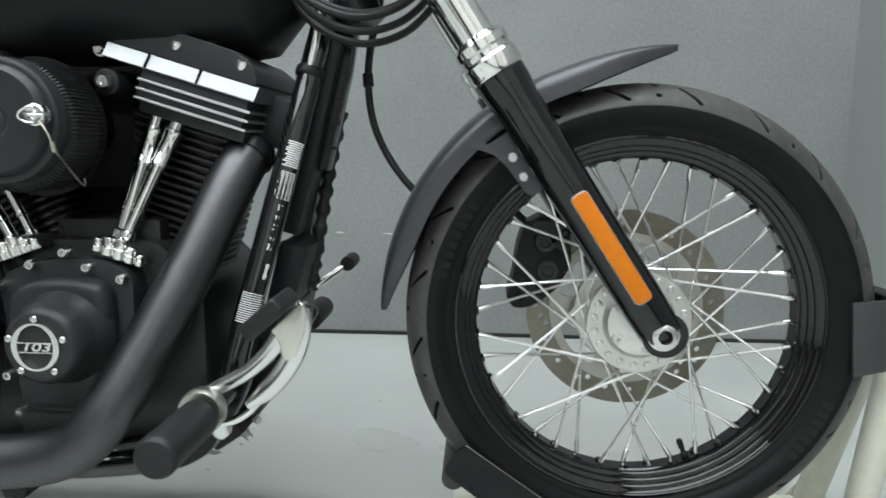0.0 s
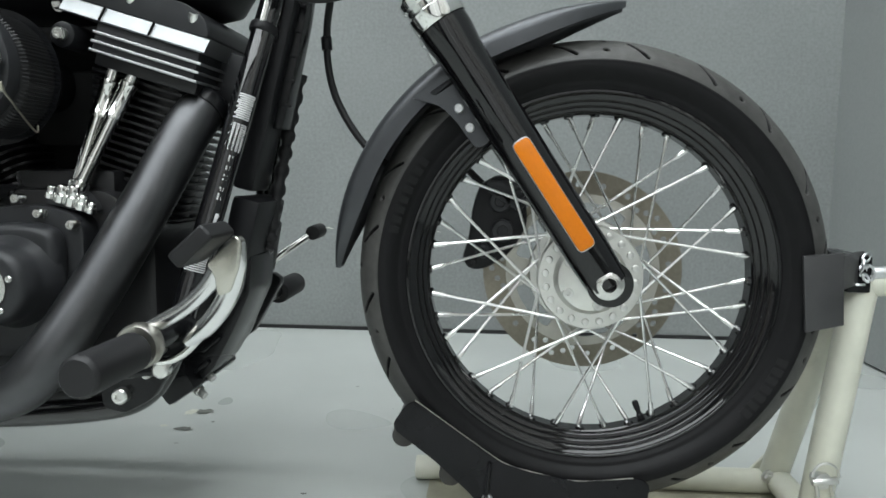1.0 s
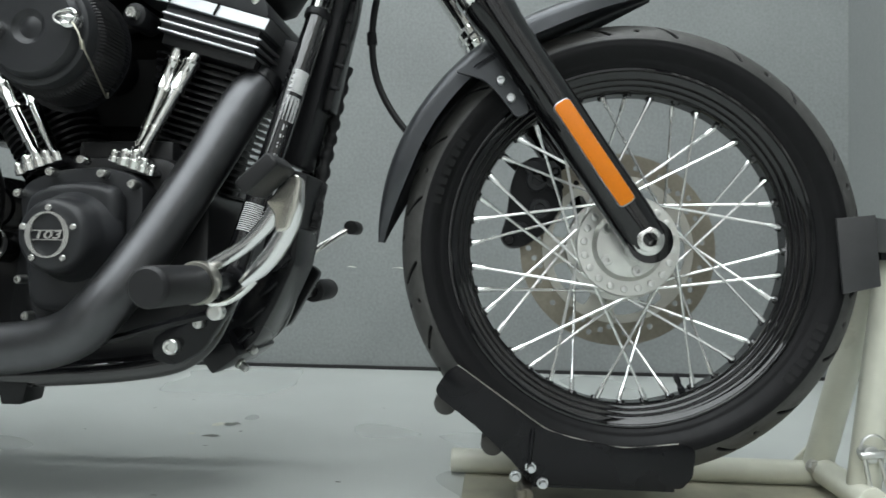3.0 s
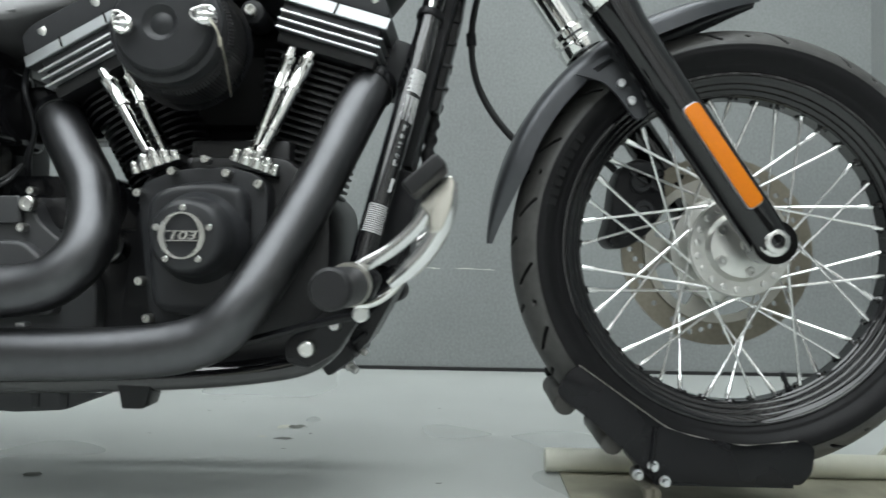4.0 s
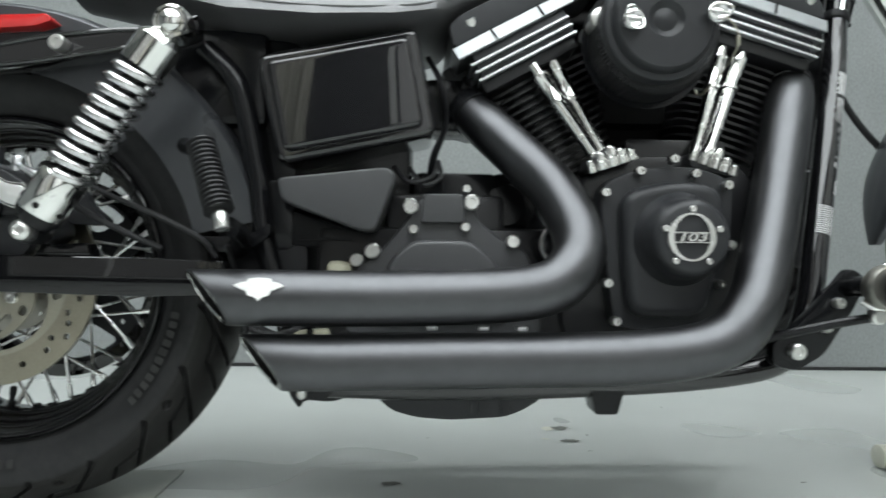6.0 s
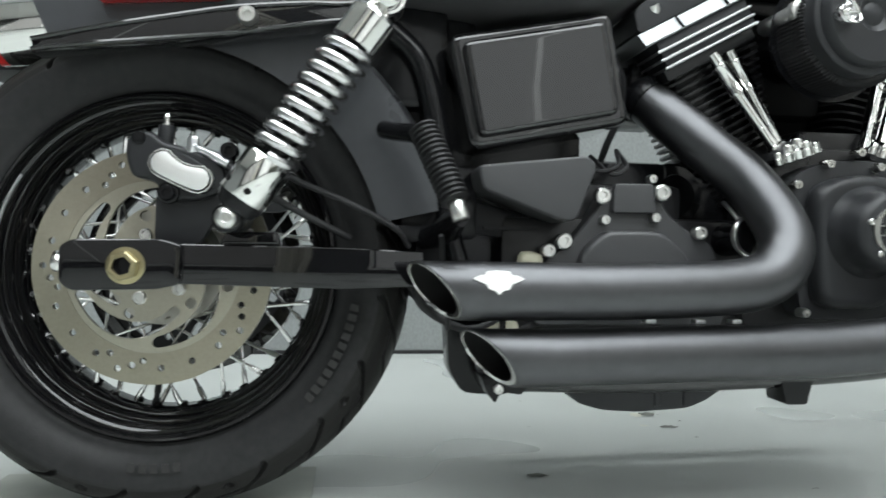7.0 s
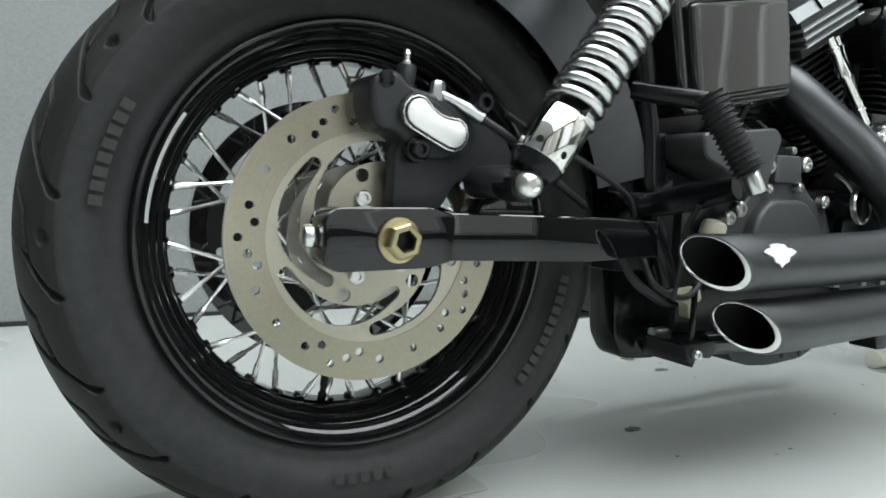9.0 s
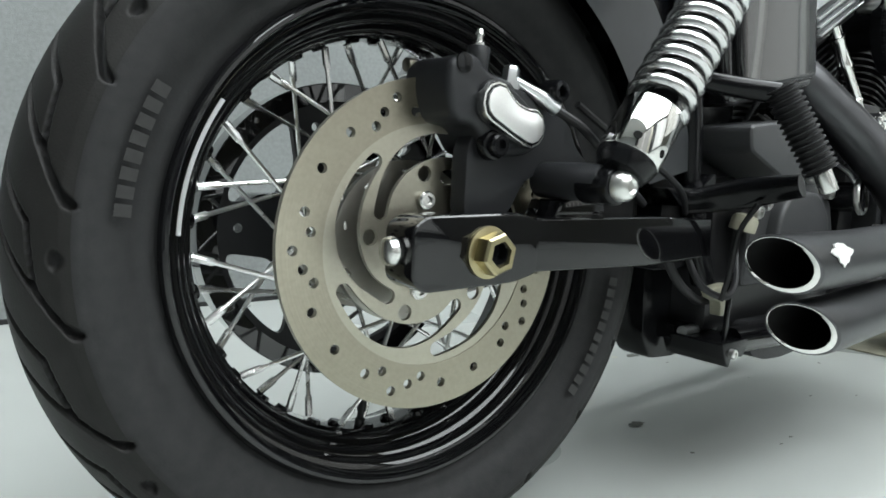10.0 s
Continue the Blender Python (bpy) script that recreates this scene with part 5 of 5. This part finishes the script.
prism(bm, rounded([(0.032, 0.448), (0.046, 0.458), (0.075, 0.446), (0.101, 0.428), (0.1, 0.408), (0.085, 0.401), (0.06, 0.410), (0.036, 0.424)], 0.008, 5), -0.12, -0.133, 0.004, 3)
rod(bm, (0.042, -0.112, 0.455), (0.045, -0.112, 0.483), 0.0095)
caliper = part("rear_caliper", bm, SATIN, bike, "black rear brake caliper with bright insert")


def kidney(w):
    p0, p1 = Vector((0.047, 0.4365)), Vector((0.085, 0.4195))
    d = (p1 - p0).normalized()
    n = Vector((-d.y, d.x))
    top, bot = [], []
    for i in range(13):
        t = i / 12
        c = p0.lerp(p1, t)
        bend = -0.003 * math.sin(math.pi * t)
        e = w * (0.92 - 0.16 * math.sin(math.pi * t))
        top.append(c + n * (e + bend))
        bot.append(c + n * (-e + bend))
    cap0 = [p0 + (d * -math.cos(a) + n * math.sin(a)) * w * 0.92 for a in (radians(-60 + 30 * i) for i in range(5))]
    cap1 = [p1 + (d * math.cos(a) + n * math.sin(a)) * w * 0.92 for a in (radians(60 - 30 * i) for i in range(5))]
    return [tuple(q) for q in cap0 + top + cap1 + bot[::-1]]


part("insert_rim", prism(B(), kidney(0.0185), -0.128, -0.1375, 0.001), ZINC, caliper)
part("insert_shadow_gap", prism(B(), kidney(0.0165), -0.128, -0.1382, 0.0005), FRAME_BLACK, caliper)
part("insert", prism(B(), kidney(0.0145), -0.128, -0.140, 0.0015), BRUSHED, caliper, "brushed silver insert")
bm = B()
rod(bm, (0.051, -0.12, 0.403), (0.051, -0.131, 0.403), 0.0125)
bolt(bm, (0.051, -0.131, 0.403), r=0.0095, h=0.008)
part("caliper_bolt", bm, FRAME_BLACK, caliper)
part("caliper_bolt", bolt(B(), (0.119, -0.126, 0.453), r=0.0105, h=0.014), FRAME_BLACK, caliper)
part("caliper_bolt", lathe(B(), (0.0175, -0.125, 0.4655), (0, -1, 0), [(0, 0.008), (0.003, 0.008), (0.004, 0.004)], 16), FRAME_BLACK, caliper)
part("slide_pin", rod(B(), (0.014, -0.066, 0.468), (0.004, -0.066, 0.468), 0.006), DISC_OLD, caliper, "rusty slide pin")
part("bleed_nipple", lathe(B(), (0.0445, -0.112, 0.482), (0.03, 0, 1), [(0, 0.005), (0.004, 0.005), (0.005, 0.0032), (0.011, 0.003), (0.011, 0.0042), (0.015, 0.003)], 12), ZINC, caliper)
part("banjo_bolt", lathe(B(), (0.075, -0.118, 0.452), (0.05, -0.1, 1), [(0, 0.0105), (0.006, 0.0105), (0.006, 0.0072), (0.016, 0.0072), (0.019, 0.005)], 6), ALU, caliper, "bright banjo bolt")
part("banjo_fitting", tube(B(), [(0.078, -0.122, 0.458), (0.092, -0.127, 0.452), (0.104, -0.13, 0.446), (0.119, -0.133, 0.438)], [0.0045, 0.0045, 0.0062, 0.0062], 12), ALU, caliper, "bright banjo fitting")
bm = tube(B(), [(0.118, -0.133, 0.438), (0.14, -0.15, 0.42), (0.19, -0.145, 0.39), (0.26, -0.13, 0.355)], 0.0042, 10)
part("brake_hose", bm, RUBBER, caliper)

# shock absorbers
def shock(y, sgn):
    a, b = Vector((0.129, y, 0.374)), Vector((0.295, y + sgn * 0.012, 0.616))
    d = (b - a).normalized()
    L = (b - a).length
    bm = lathe(B(), a, d, [(0.015, 0.012), (0.03, 0.014), (L * 0.9, 0.014)], 20)
    body = part("shock_absorber", bm, FRAME_BLACK, bike, "chrome coil-over shock absorber")
    part("lower_cup", lathe(B(), a, d, [(0.027, 0.02), (0.026, 0.0265), (0.027, 0.0272), (0.076, 0.0272), (0.0785, 0.0255), (0.08, 0.014)], 40), CHROME, body, "chrome lower spring cup")
    part("cup_cap", lathe(B(), a, d, [(0.008, 0.012), (0.012, 0.021), (0.022, 0.0262), (0.0262, 0.0262)], 32), FRAME_BLACK, body)
    u, v, w = frame_of(d)
    for k in range(6):
        an = radians(60 * k + 12)
        n = u * math.cos(an) + v * math.sin(an)
        part("cup_hole", lathe(B(), a + d * 0.037 + n * 0.027, n, [(0, 0.0038), (0.0005, 0.0034)], 12), INSIDE, body)
    part("upper_cup", lathe(B(), a, d, [(L - 0.062, 0.014), (L - 0.062, 0.027), (L - 0.025, 0.027), (L - 0.02, 0.022), (L - 0.012, 0.012)], 40), CHROME, body, "chrome upper spring cup")
    turns, s0, s1 = 9.6, 0.08, L - 0.063
    pts = []
    for i in range(int(turns * 22)):
        an = 2 * math.pi * i / 22
        pts.append(a + d * (s0 + (s1 - s0) * i / (turns * 22)) + (u * math.cos(an) + v * math.sin(an)) * 0.0245)
    part("coil_spring", tube(B(), pts, 0.0056, 10, sub=1), SPRING, body, "chrome coil spring", 80)
    bm = B()
    lathe(bm, b + Vector((0, -sgn * 0.02, 0)), (0, sgn, 0), [(0, 0.016), (0.002, 0.021), (0.028, 0.021), (0.031, 0.0195), (0.0315, 0.0165), (0.028, 0.0155), (0.028, 0.0135), (0.034, 0.0125), (0.037, 0.009), (0.038, 0.0)], 36)
    part("top_eye", bm, CHROME, body, "chrome top eye with washer")
    part("bush", rod(B(), a - Vector((0, sgn * 0.03, 0)), a + Vector((0, sgn * 0.006, 0)), 0.0165), FRAME_BLACK, body)
    part("mount_bolt", lathe(B(), a + Vector((0, sgn * 0.005, 0)), (0, sgn, 0), [(0, 0.0128), (0.009, 0.0125), (0.013, 0.0095), (0.0145, 0.006), (0.0125, 0.004), (0.0125, 0)], 28), ZINC, body, "bright domed mounting bolt")


shock(-0.192, -1)
shock(0.192, 1)

# folded passenger footrest
bm = B()
prism(bm, rounded([(0.30, 0.372), (0.365, 0.372), (0.395, 0.39), (0.395, 0.375), (0.37, 0.355), (0.33, 0.352)], 0.004), -0.10, -0.13, 0.003)
tube(bm, [(0.345, -0.12, 0.356), (0.36, -0.14, 0.360), (0.372, -0.18, 0.370), (0.374, -0.235, 0.380)], [0.013, 0.015, 0.017, 0.012], 14, squash=0.7)
peg = part("passenger_footrest", bm, FRAME_BLACK, bike, "folded passenger footrest with ribbed rubber")
p0, p1 = Vector((0.366, -0.255, 0.396)), Vector((0.335, -0.222, 0.474))
pts = [p0.lerp(p1, i / 60) for i in range(61)]
part("ribbed_rubber", tube(B(), pts, [0.0165, 0.0135, 0.0135, 0.0165] * 15 + [0.0165], 20, sub=1), RUBBER, peg, "black ribbed rubber sleeve")
part("pivot_block", rod(B(), (0.372, -0.262, 0.375), p0, 0.0088), ZINC, peg)
bm = tube(B(), [(0.336, -0.222, 0.468), (0.327, -0.205, 0.471), (0.312, -0.18, 0.476), (0.296, -0.156, 0.482)], 0.0105, 14)
part("peg_end", bm, FRAME_BLACK, peg)

# ---- forward controls ----
bm = B()
prism(bm, rounded([(1.02, 0.25), (1.045, 0.265), (1.09, 0.31), (1.12, 0.345), (1.14, 0.33), (1.125, 0.295), (1.085, 0.235), (1.05, 0.215), (1.02, 0.222)], 0.01), -0.165, -0.185, 0.004)
control = part("control_bracket", bm, FRAME_BLACK, bike, "black forward control bracket")
for x, z, r in ((1.048, 0.24, 0.010), (1.083, 0.270, 0.007), (1.10, 0.30, 0.007)):
    part("bracket_bolt", bolt(B(), (x, -0.187, z), r=r, h=0.009), ZINC, control)
bm = B()
rod(bm, (1.116, -0.18, 0.321), (1.116, -0.268, 0.321), 0.013)
part("footrest_arm", bm, FRAME_BLACK, control)
pts = [Vector((1.116, -0.276, 0.321)).lerp(Vector((1.114, -0.377, 0.321)), i / 40) for i in range(41)]
part("footrest_rubber", tube(B(), pts, [0.018, 0.0195] + [0.0215] * 37 + [0.0205, 0.018], 28, sub=1), RUBBER, control, "black rubber footrest")
bm = B()
tube(bm, [(1.104, -0.244, 0.333), (1.131, -0.246, 0.347), (1.160, -0.248, 0.364), (1.186, -0.250, 0.388), (1.207, -0.252, 0.418), (1.221, -0.254, 0.444)], [0.0075, 0.0085, 0.0085, 0.0095, 0.012, 0.012], 18, squash=0.6)
tube(bm, [(1.156, -0.24, 0.322), (1.178, -0.243, 0.340), (1.198, -0.246, 0.362), (1.213, -0.249, 0.388), (1.221, -0.252, 0.415), (1.223, -0.254, 0.44)], [0.006, 0.0115, 0.012, 0.0125, 0.012, 0.01], 18, squash=0.6)
part("brake_pedal", bm, SPRING, control, "forked chrome brake pedal arm")
part("pedal_bracket", prism(B(), rounded([(1.190, 0.414), (1.212, 0.436), (1.224, 0.447), (1.231, 0.440), (1.227, 0.412), (1.216, 0.384), (1.202, 0.380), (1.200, 0.402)], 0.005), -0.246, -0.262, 0.003, 3), PEDAL_CAST, control, "dull cast pad bracket")
part("pivot_ring", lathe(B(), (1.112, -0.248, 0.322), (0, -1, 0), [(0, 0.0235), (0.004, 0.0255), (0.016, 0.0255), (0.02, 0.0235), (0.02, 0.017)], 32), CARRIER, control, "polished pedal pivot ring")
part("pedal_clevis", tube(B(), [(1.106, -0.225, 0.305), (1.116, -0.232, 0.298), (1.134, -0.234, 0.300), (1.152, -0.234, 0.310), (1.168, -0.232, 0.326)], 0.005, 12), CHROME, control)
bm = box(B(), (1.199, -0.287, 0.440), (0.05, 0.064, 0.019), (0, -42, 0), 0.006, 3)
part("pedal_pad", bm, RUBBER, control, "black rubber pedal pad")
bm = B()
bolt(bm, (1.112, -0.256, 0.330), r=0.0075, h=0.006)
part("pedal_bolt", bm, ZINC, control)
part("clevis_bolt", lathe(B(), (1.121, -0.222, 0.287), (0, -1, 0), [(0, 0.0095), (0.012, 0.0095), (0.014, 0.007)], 20), ZINC, control)
bm = tube(B(), [(1.121, -0.225, 0.286), (1.06, -0.21, 0.272), (0.98, -0.19, 0.25), (0.93, -0.17, 0.24)], 0.0055, 10)
part("brake_rod", bm, FRAME_BLACK, control)
bm = B()
box(bm, (1.137, 0.06, 0.40), (0.042, 0.07, 0.082), (0, 10, 0), 0.006)
part("horn_block", bm, PLASTIC, bike)
bm = B()
prism(bm, rounded([(1.02, 0.25), (1.09, 0.31), (1.12, 0.345), (1.14, 0.33), (1.085, 0.235), (1.02, 0.215)], 0.01), 0.185, 0.165, 0.004)
rod(bm, (1.10, 0.18, 0.293), (1.10, 0.26, 0.293), 0.011)
shift = part("shift_bracket", bm, FRAME_BLACK, bike)
part("footrest_rubber", rod(B(), (1.103, 0.25, 0.293), (1.104, 0.36, 0.293), 0.021), RUBBER, shift)
part("shift_lever", tube(B(), [(1.11, 0.165, 0.35), (1.14, 0.17, 0.376), (1.187, 0.195, 0.41)], 0.006, 12), CHROME, shift)
part("shift_peg", rod(B(), (1.187, 0.185, 0.41), (1.188, 0.235, 0.411), 0.0125), RUBBER, shift)
bm = B()
for x, z in ((1.088, 0.222), (1.075, 0.196)):
    part("mount_bolt", hexbolt(B(), (x, -0.03, z), (0.8, -0.3, -0.5), 0.006, 0.012), ZINC, bike)
box(bm, (1.055, 0.0, 0.225), (0.05, 0.16, 0.06), (0, -35, 0), 0.008)
prism(bm, rounded([(1.085, 0.30), (1.13, 0.375), (1.165, 0.40), (1.160, 0.345), (1.135, 0.29), (1.105, 0.235), (1.075, 0.205), (1.05, 0.215)], 0.008), 0.05, -0.05, 0.004)
lower_mount = part("lower_mount", bm, FRAME_BLACK, bike)
for k in range(4):
    part("rib", box(B(), (1.142 - 0.018 * k, -0.052, 0.345 - 0.036 * k), (0.034, 0.014, 0.007), (0, -40, 0), 0.002), FRAME_BLACK, lower_mount)

# ---- wheel stand ----
stand = thing("wheel_stand", "white tubular front wheel stand with black cradle", "wheel stand")
part("base_tube", rod(B(), (1.376, 0.132, 0.0215), (1.96, 0.132, 0.0215), 0.0195, 0.1), STAND_WHITE, stand)
bm = B()
rod(bm, (1.962, -0.03, 0.03), (1.962, 0.16, 0.03), 0.0205, 0.1)
prism(bm, [(1.90, 0.004), (1.99, 0.004), (1.985, 0.06), (1.965, 0.075)], 0.152, 0.146, 0.001)
part("cross_tube", bm, STAND_WHITE, stand)
for p0, p1 in (((1.966, 0.008, 0.03), (2.008, 0.004, 0.378)), ((1.958, 0.13, 0.03), (2.018, 0.075, 0.36))):
    part("upright", rod(B(), p0, p1, 0.0215, 0.1), STAND_WHITE, stand)
side_plate = rounded([(1.398, 0.211), (1.384, 0.203), (1.368, 0.178), (1.372, 0.168), (1.425, 0.128), (1.470, 0.087), (1.497, 0.056), (1.694, 0.056), (1.708, 0.072), (1.712, 0.106), (1.699, 0.115), (1.618, 0.107), (1.552, 0.118), (1.515, 0.129), (1.470, 0.160)], 0.006)
for y in (-0.082, 0.086):
    part("cradle_plate", prism(B(), side_plate, y, y - 0.004, 0.001), STAND_BLACK, stand, "black steel cradle side plate")
# A thin bright bead paints the edge highlight onto worn metal.
part("cradle_edge", tube(B(), [(1.398, -0.084, 0.211), (1.47, -0.084, 0.161), (1.517, -0.084, 0.1295), (1.552, -0.084, 0.1185), (1.618, -0.084, 0.1075), (1.69, -0.084, 0.1145)], 0.0009, 8), CARRIER, stand, "bright plate edge, worn and with a painted highlight")
part("cradle_base", box(B(), (1.59, 0, 0.054), (0.19, 0.165, 0.006)), STAND_BLACK, stand)
part("plate_rib", rod(B(), (1.5, -0.0885, 0.13), (1.493, -0.0885, 0.062), 0.003), STAND_BLACK, stand)
for x, z in ((1.381, 0.156), (1.446, 0.103)):
    part("roller", rod(B(), (x, -0.074, z), (x, 0.074, z), 0.016, 0.2), ROLLER, stand, "worn dark roller")
bm = B()
rod(bm, (1.49, -0.02, 0.05), (1.49, -0.12, 0.05), 0.010)
rod(bm, (1.485, -0.115, 0.03), (1.485, -0.115, 0.058), 0.008)
rod(bm, (1.478, -0.10, 0.03), (1.53, -0.13, 0.02), 0.008)
part("hinge_pin", bm, DISC_OLD, stand, "worn steel hinge pin")
for x, z in ((1.497, 0.078), (1.513, 0.058), (1.477, 0.066)):
    part("hinge_nut", hexbolt(B(), (x, -0.088, z), r=0.0055, h=0.009), ALU, stand)
bm = B()
for k in range(7):
    t = B()
    tube(t, [(0.011 * math.cos(a), 0.006 * math.sin(a), 0) for a in (2 * math.pi * i / 12 for i in range(13))], 0.0022, 6, sub=1)
    merge(bm, t, pose(1.50 + 0.014 * k, -0.125 - 0.002 * (k % 2), 0.026 - 0.002 * k, 90 * (k % 2), 10, -12))
part("chain", bm, ZINC, stand, "short bright chain")
part("stop_plate", prism(B(), [(1.896, 0.414), (1.945, 0.419), (1.952, 0.325), (1.905, 0.314)], -0.063, -0.068, 0.001), STOP_GREY, stand, "grey-black wheel stop plate")
part("stop_plate", prism(B(), [(1.92, 0.406), (1.972, 0.412), (1.978, 0.314), (1.923, 0.306)], 0.086, 0.08, 0.001), STAND_BLACK, stand, "grey-black wheel stop plate")
part("stop_bar", box(B(), (1.974, -0.032, 0.393), (0.084, 0.006, 0.045), (0, 0, 48), 0.001), STOP_GREY, stand)
part("stop_bar", box(B(), (1.992, 0.03, 0.385), (0.03, 0.1, 0.05), bev=0.003), STAND_BLACK, stand)
bm = B()
rod(bm, (2.0, -0.012, 0.392), (2.0, 0.03, 0.392), 0.012)
rod(bm, (2.005, -0.01, 0.385), (2.06, -0.01, 0.39), 0.009)
tube(bm, [(2.0 + 0.009 * math.cos(a), -0.022 + 0.004 * math.sin(2 * a), 0.388 + 0.011 * math.sin(a)) for a in (2 * math.pi * i / 14 for i in range(15))], 0.0016, 6, sub=1)
for k in range(5):
    t = tube(B(), [(0.0075 * math.cos(a), 0.0045 * math.sin(a), 0) for a in (2 * math.pi * i / 12 for i in range(13))], 0.0018, 6, sub=1)
    merge(bm, t, pose(1.992 + 0.006 * (k % 3), -0.02 - 0.003 * (k % 2), 0.372 + 0.009 * k, 70 * k, 35 * k, 25))
part("quick_pin", bm, ALU, stand, "bright quick pin with ring")
part("side_arm", rod(B(), (2.01, 0.0, 0.37), (2.12, 0.0, 0.375), 0.018, 0.1), STAND_WHITE, stand)
bm = B()
rod(bm, (1.965, -0.02, 0.092), (1.965, 0.0, 0.092), 0.012)
rod(bm, (1.95, -0.018, 0.09), (1.984, -0.018, 0.094), 0.0055)
tube(bm, [(1.966 + 0.018 * math.cos(a), -0.022, 0.10 + 0.02 * math.sin(a)) for a in (math.pi * i / 10 for i in range(11))], 0.002, 6, sub=1)
tube(bm, [(1.955, -0.02, 0.088), (1.962, -0.022, 0.05), (1.975, -0.024, 0.02)], 0.003, 6)
tube(bm, [(1.975, -0.02, 0.088), (1.985, -0.022, 0.05), (1.998, -0.024, 0.02)], 0.003, 6)
part("lower_pin", bm, ZINC, stand, "bright locking pin with ring")
part("bracket_bolt", hexbolt(B(), (1.944, 0.11, 0.038), r=0.008), ZINC, stand)
bm = box(B(), (1.70, -0.02, 0.0025), (0.60, 0.29, 0.003), bev=0.001)
tagged(part("base_board", bm, RAMP), "dusty beige board under the wheel stand", "board")


bm = box(B(), (-0.005, 0.04, 0.002), (0.44, 0.15, 0.003), bev=0.001)
tagged(part("tyre_board", bm, GREY_BOARD), "thin grey board under the rear tyre", "board")
bm = B()
rng = random.Random(11)
for x, z, w in ((1.20, 0.331, 0.09), (1.10, 0.332, 0.05), (1.29, 0.329, 0.04), (0.95, 0.334, 0.03)):
    loops = []
    for i in range(9):
        q = i / 8
        h = (0.0006 + 0.0016 * rng.random()) * math.sin(math.pi * (0.08 + 0.84 * q))
        zz = z + 0.0012 * math.sin(5 * q)
        loops.append([(x + w * q, WALL_Y + 0.002, zz - h), (x + w * q, WALL_Y - 0.0012, zz - h), (x + w * q, WALL_Y - 0.0012, zz + h), (x + w * q, WALL_Y + 0.002, zz + h)])
    rings(bm, loops)
tagged(part("wall_scratch", bm, SPOT_PALE), "pale horizontal scratches in the wall paint", "wall mark", kind="structure")


def floor_spot(name, pts, mat, label):
    bm = B()
    for x, y, rx, ry, s in pts:
        rng = random.Random(s)
        vs = [bm.verts.new((x + rx * (0.7 + 0.5 * rng.random()) * math.cos(2 * math.pi * i / 14), y + ry * (0.6 + 0.6 * rng.random()) * math.sin(2 * math.pi * i / 14), 0.0012)) for i in range(14)]
        bm.faces.new(vs)
    tagged(part(name, bm, mat), label, "floor mark", kind="structure")


rng = random.Random(21)
specks = [(0.5 + 0.9 * rng.random(), -0.15 + 1.0 * rng.random(), 0.0015 + 0.004 * rng.random(), 0.001 + 0.002 * rng.random(), 40 + i) for i in range(16)]
floor_spot("floor_chip_dark", specks + [(0.887, 0.407, 0.02, 0.018, 1), (0.886, 0.308, 0.018, 0.012, 2), (0.55, 0.055, 0.016, 0.01, 3), (0.93, 0.35, 0.004, 0.004, 4)], SPOT, "dark chips in the floor paint")
floor_spot("floor_chip_pale", [(0.86, 0.40, 0.013, 0.02, 5), (0.84, 0.32, 0.008, 0.006, 6)], SPOT_PALE, "pale chips in the floor paint")
